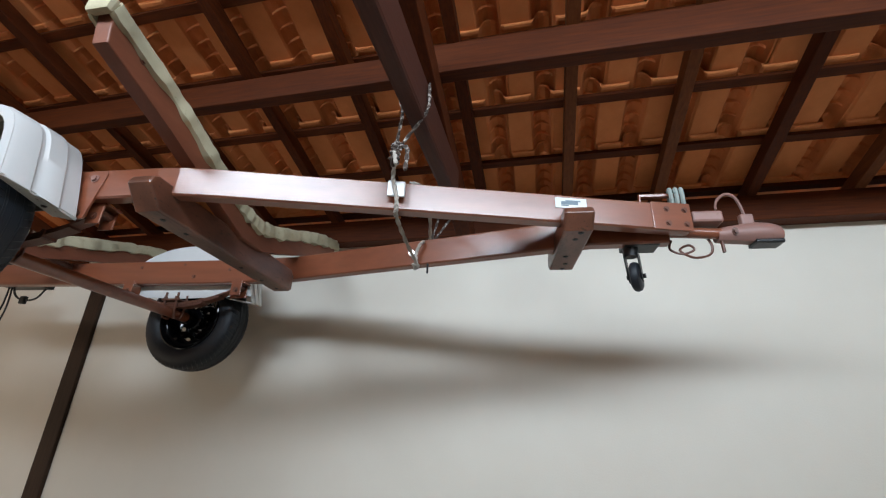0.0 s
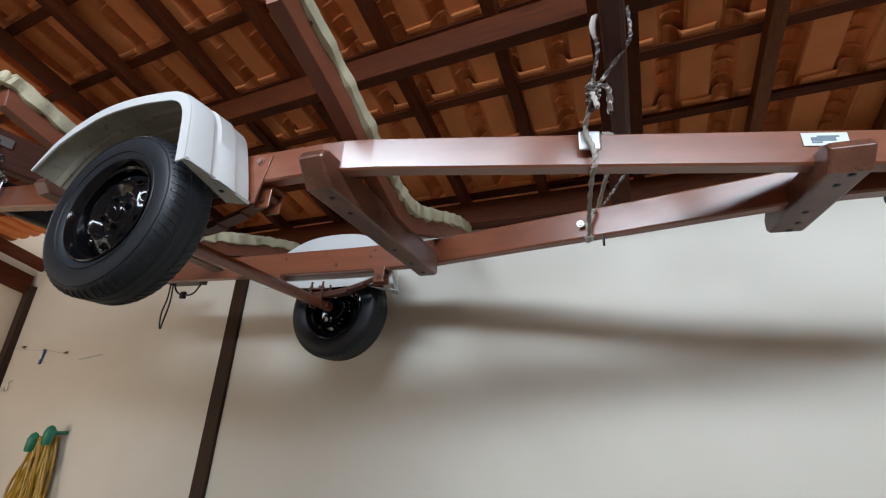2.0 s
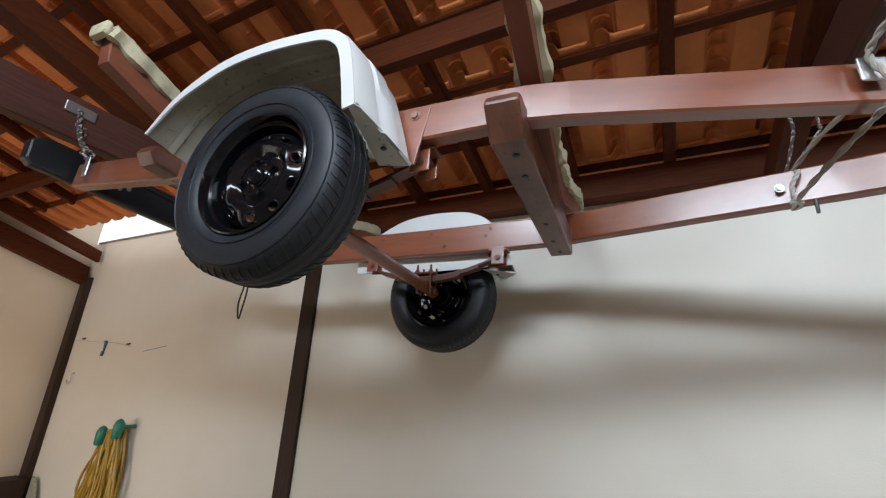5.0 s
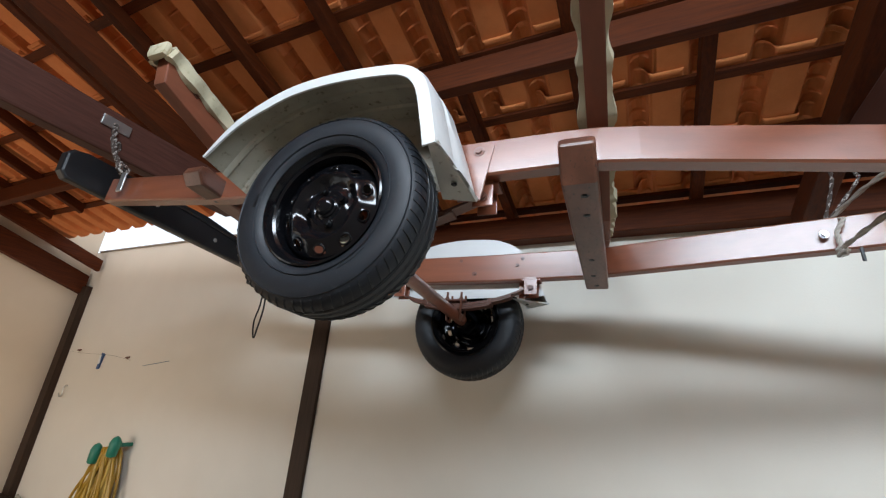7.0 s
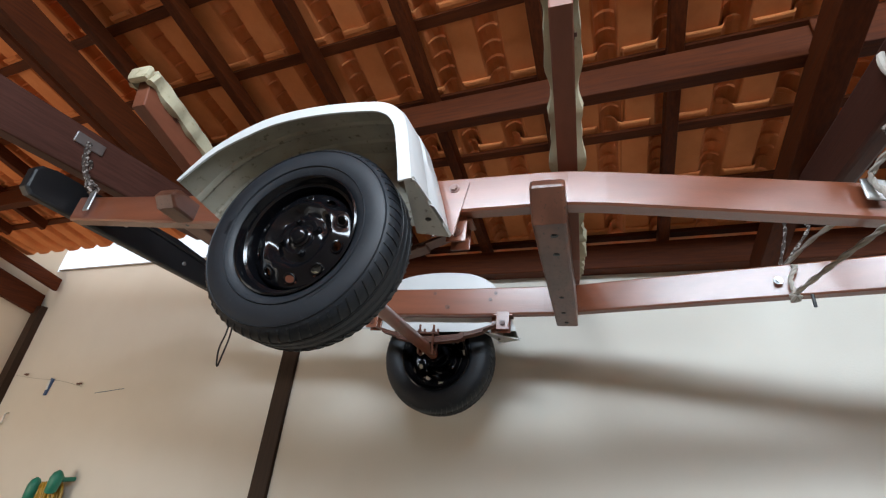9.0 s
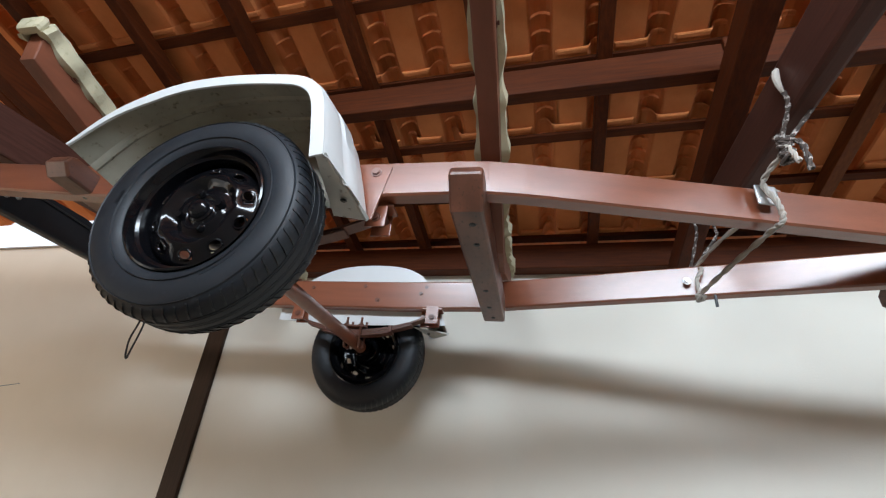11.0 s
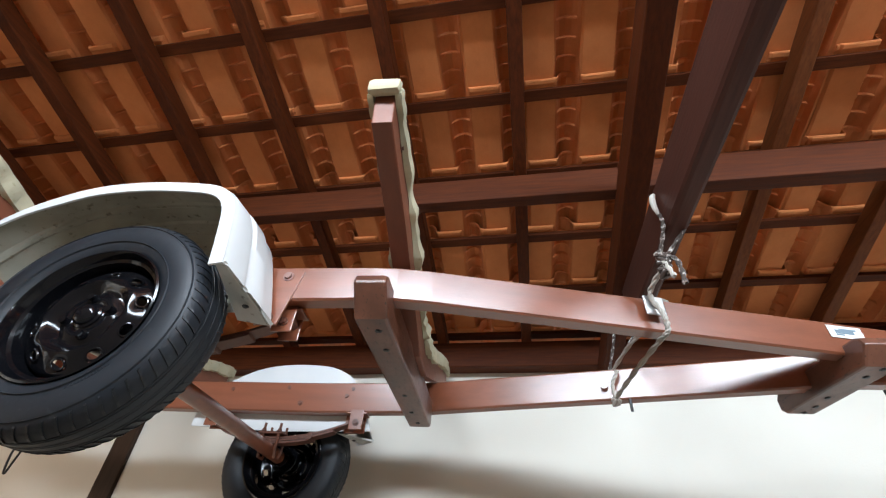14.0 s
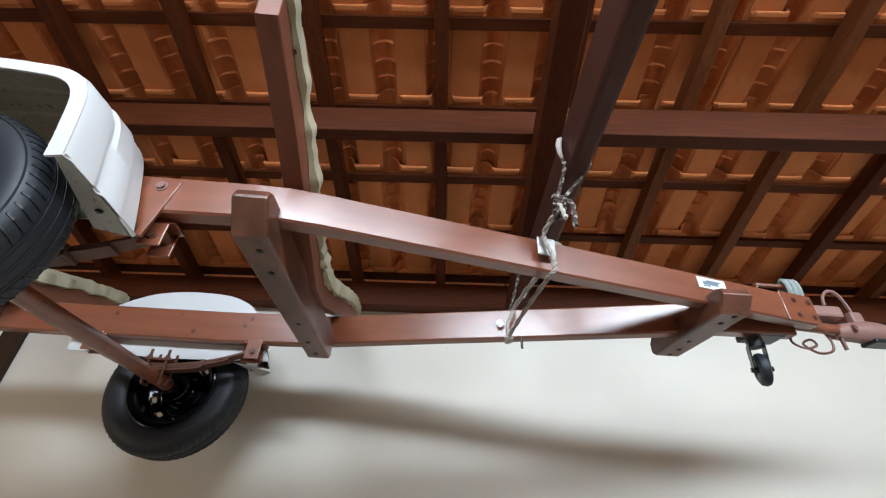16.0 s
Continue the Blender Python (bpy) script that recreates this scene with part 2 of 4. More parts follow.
def bolt(c, d, r=0.011, h=0.009, bm=None):
    """A hexagon bolt head with a washer, pointing along d."""
    bm = bm or bmesh.new()
    c, d = Vector(c), Vector(d).normalized()
    s = d.orthogonal().normalized()
    u = d.cross(s)
    for rr, h0, h1, n in ((r * 1.45, 0, h * 0.3, 12), (r, h * 0.3, h, 6)):
        loft([[c + d * hh + rr * (math.cos(2 * math.pi * k / n) * s + math.sin(2 * math.pi * k / n) * u) for k in range(n)] for hh in (h0, h1)], bm)
    return bm


# ---- the building ----
ground = part("floor", box(LEFT_X - 0.3, RIGHT_X + 0.3, SOUTH_Y - 6, WALL_Y + 0.3, -0.2, 0), CONCRETE)
tagged(ground, "pale worn concrete floor of the covered store", "floor", kind="structure")


def wall(name, bm, label, mat=WALL):
    return tagged(part(name, bm, mat), label, "wall", kind="structure")


TOP = 2.62
wall("wall_north", box(-3.9, RIGHT_X + 0.2, WALL_Y, WALL_Y + 0.15, 0, TOP), "cream painted plaster wall below the eaves")
wall("wall_north_high", box(LEFT_X - 0.2, -3.9, WALL_Y, WALL_Y + 0.15, 0, 2.915), "cream painted plaster wall with a gap to the roof above it")
wall("wall_west", box(LEFT_X - 0.2, LEFT_X - 0.05, SOUTH_Y, WALL_Y, 0, 4.3), "cream painted plaster side wall with warm light in its colour", WALL_WARM_LIT)
wall("wall_east", box(RIGHT_X, RIGHT_X + 0.2, SOUTH_Y, WALL_Y, 0, 4.3), "cream painted plaster side wall")
wall("wall_south", box(-3.85, RIGHT_X + 0.2, SOUTH_Y - 0.15, SOUTH_Y, 0, 3.24), "cream painted plaster wall below a long high opening")
# these two frame the unseen doorway that was added for the warm lamp
wall("wall_south_end", box(LEFT_X - 0.2, -5.95, SOUTH_Y - 0.15, SOUTH_Y, 0, 2.1), "unseen cream painted plaster wall beside the added doorway")
wall("wall_south_left", box(LEFT_X - 0.2, -3.85, SOUTH_Y - 0.15, SOUTH_Y, 2.1, 3.95), "unseen cream painted plaster wall over the added doorway")
wall("wall_south_middle", box(-3.85, -2.0, SOUTH_Y - 0.15, SOUTH_Y, 3.24, 3.95), "cream painted plaster wall beside a high opening")
wall("wall_south_right", box(2.6, RIGHT_X + 0.2, SOUTH_Y - 0.15, SOUTH_Y, 3.24, 3.95), "cream painted plaster wall beside a high opening")

tagged(part("post", box(-3.215, -3.085, WALL_Y - 0.025, WALL_Y + 0.05, 0, 2.64, 0.006), WOOD_POST), "dark brown wooden post set into the plaster wall", "post", "posts in the wall")
tagged(part("post", box(-6.41, -6.295, WALL_Y - 0.06, WALL_Y + 0.05, 0, 2.52, 0.006), WOOD_POST), "dark brown wooden corner post under the eaves beam", "post", "posts in the wall")

# roof timbers; the battens' undersides lie on the roof line
roof = thing("roof_frame", Matrix(), "stained brown roof timbers that carry clay tiles", "roof", kind="structure")


def sloping(name, x0, x1, y0, y1, top, height, mat, parent=roof, bevel=0.004, label=""):
    """A timber down the slope, top metres below the battens' underside."""
    bm = box(x0, x1, y0, y1, 0, height, bevel)
    for v in bm.verts:
        v.co.z += roof_z(v.co.y, top + height)
    return part(name, bm, mat, parent, label)


Y_EAVE, Y_TOP = 2.62, SOUTH_Y
RAFTERS = [-5.85, -5.35, -4.83, -4.3, -3.78, -3.26, -2.74, -2.23, -1.755, -1.245, -0.757, -0.245, 0.245, 0.735, 1.205, 1.70, 2.20, 2.70, 3.20, 3.70, 4.20]
for i, x in enumerate(RAFTERS):
    sloping("rafter", x - 0.027, x + 0.027, Y_TOP, 1.78 if x < -3.95 else Y_EAVE, 0.0, 0.075, WOOD_RAW if i in (12, 13, 15) else WOOD_Y)

BATTENS = [1.127 + 0.333 * n for n in range(-9, 5)]
for y in BATTENS:
    z = roof_z(y)
    bm = box(LEFT_X if y < 2 else -3.95, RIGHT_X, -0.022, 0.022, 0, 0.024, 0.002)
    bmesh.ops.rotate(bm, verts=bm.verts[:], cent=(0, 0, 0), matrix=Matrix.Rotation(-SLOPE, 3, "X"))
    bmesh.ops.translate(bm, verts=bm.verts[:], vec=(0, y, z))
    part("batten", bm, WOOD_X, roof)


def purlin(x0, x1, y, depth, height, drop=0.0):
    z = roof_z(y, 0.075) - drop
    return part("purlin", box(x0, x1, y, y + depth, z - height, z, 0.005), WOOD_X, roof)


purlin(LEFT_X, -0.36, 1.39, 0.06, 0.13, 0.015)
purlin(-0.36, RIGHT_X, 1.38, 0.07, 0.15)
purlin(LEFT_X, RIGHT_X, -0.15, 0.06, 0.13)
tagged(part("wall_plate", box(-3.9, RIGHT_X, 2.40, 2.56, TOP - 0.02, roof_z(2.40, 0.075), 0.006), WOOD_X), "stained brown wooden wall plate under the rafters", "beam", kind="structure")

# trusses: a principal rafter with a tie beam under it
sloping("principal_rafter", -0.388, -0.300, Y_TOP, 2.42, 0.205, 0.125, WOOD_Y)
part("tie_beam", box(-0.350, -0.288, SOUTH_Y, 1.80, 2.512, 2.690, 0.014), WOOD_TIE, roof)
sloping("principal_rafter", -3.33, -3.245, Y_TOP, 2.42, 0.205, 0.14, WOOD_Y)
part("tie_beam", box(-3.24, -3.16, SOUTH_Y, 1.60, 2.565, 2.765, 0.010), WOOD_TIE, roof)
sloping("side_rafter", LEFT_X - 0.045, LEFT_X + 0.03, Y_TOP, WALL_Y - 0.03, 0.165, 0.20, WOOD_Y)
sloping("side_rafter", LEFT_X + 0.12, LEFT_X + 0.18, Y_TOP, WALL_Y - 0.03, 0.0, 0.12, WOOD_Y)
tagged(part("trim", box(LEFT_X, -3.9, WALL_Y - 0.012, WALL_Y + 0.16, 2.917, 2.929), CONCRETE), "thin grey capping along the wall top", "trim", kind="structure")

# ---- boat trailer, hung under the trusses ----
# its own frame: x ahead to the coupler, y across, z up; the origin is the middle of the axle
TRAILER = Matrix.Translation((-1.854, 1.522, 2.066)) @ Matrix(((0.9973, -0.0735, -0.0028), (0.0736, 0.9966, 0.0378), (0.0, -0.0379, 0.9993))).to_4x4()
trailer = thing("boat_trailer", TRAILER, "red-brown painted wooden boat trailer hung from the roof beams on ropes", "boat trailer")


def spline(table, n=8):
    """Resamples rows of numbers, with rounded bends."""
    rows = [Vector(r) if len(r) < 5 else r for r in table]
    out = []
    for i in range(len(rows) - 1):
        p0, p1, p2, p3 = rows[max(i - 1, 0)], rows[i], rows[i + 1], rows[min(i + 2, len(rows) - 1)]
        for k in range(n):
            t = k / n
            out.append(0.5 * ((2 * p1) + (p2 - p0) * t + (2 * p0 - 5 * p1 + 4 * p2 - p3) * t * t + (3 * p1 - p0 - 3 * p2 + p3) * t ** 3))
    return out + [rows[-1]]


def straight(table):
    """Keeps the rail straight from row to row."""
    return [Vector(r) for r in table]


def rail(table, thick, name, rear=0.0, front=0.0):
    """A side rail from rows of x, outer or inner face, bottom, top; its straight rear and bent front may lean."""
    secs = []
    c = 0.006
    for x, v, lo, hi in straight(table):
        a, b = v, v + thick
        k = front if x > 0.68 else rear
        secs.append([(x, a, lo + c), (x, a + c, lo), (x, b - c, lo), (x, b, lo + c), (x, b + k, hi - c), (x, b + k - c, hi), (x, a + k + c, hi), (x, a + k, hi - c)])
    return part(name, loft(secs), OXIDE, trailer)


NEAR = [(-1.29, -0.495, 0.248, 0.360), (-0.6, -0.485, 0.192, 0.314), (0.3, -0.487, 0.166, 0.285), (0.60, -0.489, 0.168, 0.282), (0.68, -0.484, 0.169, 0.281), (0.78, -0.468, 0.169, 0.280), (1.36, -0.338, 0.168, 0.279), (1.95, -0.206, 0.166, 0.277), (2.46, -0.092, 0.164, 0.272)]
FAR = [(-1.26, 0.40, 0.16, 0.285), (-0.4, 0.40, 0.155, 0.285), (0.2, 0.40, 0.155, 0.288), (0.55, 0.400, 0.165, 0.295), (0.62, 0.396, 0.165, 0.295), (0.70, 0.376, 0.165, 0.294), (1.12, 0.248, 0.157, 0.281), (1.54, 0.120, 0.147, 0.266), (2.12, -0.057, 0.135, 0.250), (2.40, -0.055, 0.14, 0.25)]
rail(NEAR, 0.052, "side_rail", 0.0, -0.002)
rail(FAR, 0.052, "side_rail", -0.007)


def crossmember(x, y0, y1, z0, z1, w, skew=0.0, nose=0.05, name="crossmember"):
    """A timber across the rails with rounded upper ends."""
    c = 0.03
    prof = [(y0 + nose * 0.8, z0), (y1 - c * 0.6, z0), (y1, z0 + c * 0.5), (y1, z1 - c), (y1 - c, z1), (y0 + c, z1), (y0 + c * 0.3, z1 - c * 0.3), (y0, z1 - c), (y0, z0 + nose)]
    bm = prism(prof, 0, x - w / 2, x + w / 2, 0.008)
    for v in bm.verts:
        v.co.x += skew * (v.co.y - y0)
    ob = part(name, bm, WEATHERED, trailer, "stained brown timber across the rails")
    for k in (0.13, 0.25, 0.62, 0.8, 0.93):
        y = y0 + (y1 - y0) * k
        part("bolt", bolt((x + skew * (y - y0) + random.uniform(-0.012, 0.012), y, z0), (0, 0, -1), 0.007, 0.003), BLACK, ob)
    return ob


crossmember(0.627, -0.570, 0.375, 0.092, 0.205, 0.090, 0.025, 0.075)
crossmember(-0.655, -0.605, 0.480, 0.200, 0.272, 0.085, -0.10, 0.035)
crossmember(2.050, -0.268, 0.172, 0.113, 0.196, 0.100, -0.055, 0.05)


# carpeted bunks: a shallow V across the rails
def bunk(x, near, far, valley, name="bunk"):
    (vn, wn_), (vf, wf), (vv, wv) = near, far, valley
    h = 0.115
    top = [(vn, wn_), (vn + 0.30, wn_ - 0.085), (vv - 0.28, wv + 0.075), (vv - 0.08, wv + 0.008), (vv + 0.08, wv + 0.008), (vv + 0.30, wv + 0.085), (vf - 0.22, wf - 0.055), (vf, wf)]
    low = [(y, max(z - h, 0.17)) for y, z in top]
    low[0], low[-1] = (vn + 0.02, wn_ - h), (vf - 0.02, wf - h)
    bm = prism(top + low[::-1], 0, x - 0.027, x + 0.027, 0.004)
    ob = part(name, bm, PLANK, trailer)
    # carpet: folded over the top edge, lumpy, with flaps down both sides
    pts = spline([(0, y, z) for y, z in top], 16)
    secs = []
    for i, p in enumerate(pts):
        j = lambda s: s * (1 + 0.42 * noise.noise((i * 0.36, x * 3, s * 40)))  # noqa: E731
        d = (pts[min(i + 1, len(pts) - 1)] - pts[max(i - 1, 0)]).normalized()
        n = Vector((0, -d.z, d.y))
        if n.z < 0:
            n = -n
        base = Vector((x, p.y, p.z))
        prof = [(-0.0285, -j(0.040)), (-j(0.044), -j(0.036)), (-j(0.046), 0.004), (-0.034, j(0.024)), (0, j(0.028)), (0.034, j(0.024)), (j(0.046), 0.004), (j(0.044), -j(0.036)), (0.0285, -j(0.040)), (0.0285, 0.001), (-0.0285, 0.001)]
        secs.append([base + Vector((a, 0, 0)) + n * b for a, b in prof])
    # end flaps
    part("carpet", loft(secs), FOAM, ob, "beige carpet strip folded over the plank's top edge", smooth=True)
    for (y, z), s in ((near, -1), (far, 1)):
        fl = box(x - 0.044, x + 0.044, min(y, y + s * 0.028), max(y, y + s * 0.028), z - 0.038, z + 0.018, 0.013)
        for v in fl.verts:
            v.co += Vector((0, 0.006, 0.006)) * noise.noise(v.co * 30)
        part("carpet_end", fl, FOAM, ob, smooth=True)
    part("bolt", bolt((x + 0.027, vn + 0.13, wn_ - 0.07), (1, 0, 0), 0.010, 0.008), OXIDE_DARK, ob)
    return ob


bunk(0.680, (-0.895, 0.548), (0.800, 0.545), (-0.035, 0.285))
bunk(-0.650, (-0.830, 0.560), (0.900, 0.555), (0.02, 0.305))

# axle, springs and hangers
part("axle", tube([(0, -0.58, -0.005), (0, 0.58, -0.005)], 0.027, 14), OXIDE, trailer, smooth=True)
for s in (-1, 1):
    y = 0.425 * s
    spring = part("leaf_spring", bmesh.new(), OXIDE_DARK, trailer)
    bm = bmesh.new()
    for k, (a, b) in enumerate(((-0.31, 0.37), (-0.24, 0.27), (-0.16, 0.17))):
        pts = [(u, 0.040 - 0.010 * k + 0.088 * (u / 0.37) ** 2) for u in np.linspace(a, b, 13)]
        loft([[(u, y - 0.022, w), (u, y + 0.022, w), (u, y + 0.022, w + 0.0085), (u, y - 0.022, w + 0.0085)] for u, w in pts], bm)
    for u, z in ((-0.31, 0.106), (0.37, 0.132)):
        tube([(u, y - 0.026, z), (u, y + 0.026, z)], 0.014, 10, bm)
    for u in (-0.15, 0.17):
        box(u - 0.008, u + 0.008, y - 0.027, y + 0.027, 0.02 + 0.02, 0.072, 0.002, bm)
    bmesh.ops.recalc_face_normals(bm, faces=bm.faces[:])
    bm.to_mesh(spring.data)
    bm.free()
    ub = bmesh.new()
    for u in (-0.035, 0.035):
        tube([(u, y - 0.034, 0.10), (u, y - 0.034, 0.0), (u, y - 0.02, -0.034), (u, y + 0.02, -0.034), (u, y + 0.034, 0.0), (u, y + 0.034, 0.10)], 0.006, 6, ub)
    box(-0.055, 0.055, y - 0.042, y + 0.042, 0.055, 0.064, 0.002, ub)
    for u in (-0.035, 0.035):
        for d in (-0.034, 0.034):
            bolt((u, y + d, 0.064), (0, 0, 1), 0.009, 0.012, ub)
    part("u_bolts", ub, OXIDE_DARK, spring)
    for u in (-0.300, 0.362):
        hb = bmesh.new()
        for d in (-0.030, 0.024):
            box(u - 0.03, u + 0.03, y + d, y + d + 0.006, 0.085, 0.170, 0.002, hb)
        box(u - 0.045, u + 0.045, y - 0.03, y + 0.03, 0.152, 0.160, 0.002, hb)
        h = part("spring_hanger", hb, OXIDE, trailer)
        part("bolt", bolt((u, y - 0.030, 0.115), (0, -1, 0), 0.010, 0.008), OXIDE_DARK, h)
    # shock link between rail and spring, with a side plate for the fender
    yy = -0.489 if s < 0 else 0.455
    pl = prism([(0.300, 0.085), (0.365, 0.085), (0.400, 0.262), (0.392, 0.272), (0.325, 0.272), (0.300, 0.20)], 1, yy - 0.004, yy + 0.004, 0.001)
    fp = part("fender_plate", pl, OXIDE, trailer)
    part("bolt", bolt((0.355, yy - 0.004, 0.244), (0, -1, 0), 0.011, 0.009), CAST, fp)
    part("bolt", bolt((0.335, yy - 0.004, 0.105), (0, -1, 0), 0.011, 0.012), OXIDE_DARK, fp)

# bolt heads on the rails
for p, d in (((0.02, 0.40, 0.262), -1), ((0.09, 0.40, 0.195), -1), ((0.30, 0.40, 0.23), -1), ((0.325, 0.40, 0.262), -1), ((-0.25, 0.40, 0.25), -1)):
    part("bolt", bolt(p, (0, d, 0), 0.009, 0.008), OXIDE_DARK, trailer)


# wheels
def wheel(y, s):
    """s: the way the outer face looks along y."""
    w = new("wheel")
    w.parent = trailer
    w.location = (0.010 if s < 0 else 0.006, y, -0.002 if s < 0 else 0.0)
    half = 0.085
    prof = [(0.172, 0.060), (0.182, 0.073), (0.200, 0.082), (0.225, half), (0.250, 0.084), (0.266, 0.077), (0.277, 0.066), (0.283, 0.052), (0.2865, 0.030), (0.287, 0.0)]
    prof = [(r, -o) for r, o in prof] + [(r, o) for r, o in prof[-2::-1]] + [(0.172, 0.06), (0.168, 0.0), (0.172, -0.06)]
    tyre = part("tyre", lathe(prof, 72), RUBBER, w, "worn black rubber tyre with straight grooves and side sipes", smooth=True)
    gr = bmesh.new()
    for o in (-0.028, 0.0, 0.028):
        lathe([(0.2878, o - 0.004), (0.2836, o - 0.003), (0.2836, o + 0.003), (0.2878, o + 0.004)], 72, gr)
    part("tread_groove", gr, BLACK, tyre)
    sp = bmesh.new()
    for k in range(64):
        a = 2 * math.pi * k / 64
        for side in (-1, 1):
            b0 = [(0.2872, 0.036), (0.2858, 0.050), (0.2800, 0.064), (0.2710, 0.0745)]
            da = 0.0085
            secs = []
            for i, (r, o) in enumerate(b0):
                aa = a + 0.03 * side + i * 0.020
                secs.append([(r2 * math.cos(aa + e), side * o * 1.002, r2 * math.sin(aa + e)) for r2, e in ((r + 0.0008, -da), (r + 0.0008, da), (r - 0.004, da), (r - 0.004, -da))])
            loft(secs, sp)
    tagged(part("tread_sipe", sp, BLACK, tyre), kind="stuff")
    ring = bmesh.new()
    for r in (0.206, 0.262):
        lathe([(r - 0.002, s * (half - 0.002 if r < 0.25 else 0.0795)), (r, s * (half + 0.0015 if r < 0.25 else 0.082)), (r + 0.002, s * (half - 0.001 if r < 0.25 else 0.078))], 72, ring)
    part("sidewall_rib", ring, RUBBER, tyre)
    rim = part("rim", lathe([(0.178, s * 0.071), (0.181, s * 0.078), (0.176, s * 0.080), (0.171, s * 0.072), (0.166, s * 0.058), (0.158, s * 0.054), (0.154, s * 0.030), (0.150, s * 0.000), (0.150, -s * 0.055), (0.165, -s * 0.062), (0.181, -s * 0.078), (0.176, -s * 0.080), (0.160, -s * 0.060), (0.145, -s * 0.050), (0.143, -s * 0.010)], 64), GLOSS_BLACK, w, "gloss black painted steel rim", smooth=True)
    # pressed disc: a raised crown, ten oval holes on its outer slope, a dip round the bolts
    bm = bmesh.new()
    prof = [(0.152, 0.012), (0.148, 0.030), (0.141, 0.036), (0.133, 0.037), (0.114, 0.050), (0.106, 0.056), (0.099, 0.058), (0.091, 0.054), (0.082, 0.043), (0.074, 0.038), (0.066, 0.040), (0.058, 0.046), (0.044, 0.047), (0.037, 0.043), (0.033, 0.046)]
    n = 120

    def wave(r, k):
        lobes = 0.006 * math.cos(4 * 2 * math.pi * k / n + 1.2) * math.exp(-((r - 0.078) / 0.014) ** 2)
        return lobes + 0.004 * math.cos(10 * 2 * math.pi * k / n) * math.exp(-((r - 0.120) / 0.012) ** 2)

    rings = [[bm.verts.new((r * math.cos(2 * math.pi * k / n), s * (o + wave(r, k)), r * math.sin(2 * math.pi * k / n))) for k in range(n)] for r, o in prof]
    for q, (a, b) in enumerate(zip(rings, rings[1:])):
        for i in range(n):
            if q == 3 and i % 12 in (4, 5, 6, 7, 8):
                continue
            bm.faces.new((a[i], a[(i + 1) % n], b[(i + 1) % n], b[i]))
    # turned-in rims of the holes
    for h in range(10):
        ring_pts = []
        for a_ in np.linspace(0, 2 * math.pi, 17)[:-1]:
            ang = 2 * math.pi * (12 * h + 6.5) / n + 0.133 * math.cos(a_)
            r = 0.1235 + 0.0105 * math.sin(a_)
            ring_pts.append((r * math.cos(ang), s * (0.0445 + 0.68 * (0.1235 - r) + 0.001), r * math.sin(ang)))
        tube(ring_pts + ring_pts[:1], 0.0026, 6, bm)
    part("rim_disc", bm, GLOSS_BLACK, rim, "gloss black stamped wheel disc with vent holes", smooth=True)
    part("hub_cap", lathe([(0.033, s * 0.040), (0.033, s * 0.050), (0.028, s * 0.053), (0.025, s * 0.062), (0.020, s * 0.067), (0.010, s * 0.069), (0.0005, s * 0.0695)], 28), GLOSS_BLACK, rim, "domed black dust cap", smooth=True)
    for k in range(4):
        a = 2 * math.pi * k / 4 + 0.3
        part("wheel_bolt", bolt((0.052 * math.cos(a), s * 0.045, 0.052 * math.sin(a)), (0, s, 0), 0.009, 0.014), GLOSS_BLACK, rim)
    # raised marks on the sidewall
    mk = bmesh.new()
    for a0, count, r0, r1, step in ((2.95, 10, 0.210, 0.222, 0.020), (5.2, 14, 0.212, 0.217, 0.030)):
        for k in range(count):
            a = a0 + k * step
            e = step * 0.28
            o = s * (half - 0.001)
            loft([[(r * math.cos(a + d), o + s * h_, r * math.sin(a + d)) for d, h_ in ((-e, 0), (e, 0), (e, 0.0014), (-e, 0.0014))] for r in (r0, r1)], mk)
    tagged(part("sidewall_mark", mk, RUBBER, tyre), kind="stuff")
    part("hub", lathe([(0.001, -s * 0.10), (0.045, -s * 0.10), (0.050, -s * 0.06), (0.060, -s * 0.05), (0.062, -s * 0.01), (0.05, s * 0.01)], 24), GLOSS_BLACK, w, "black grease-stained wheel hub", smooth=True)
    return w


wheel(-0.630, -1).scale = (0.966, 0.97, 0.966)
wheel(0.625, 1).scale = (0.986, 1, 0.986)


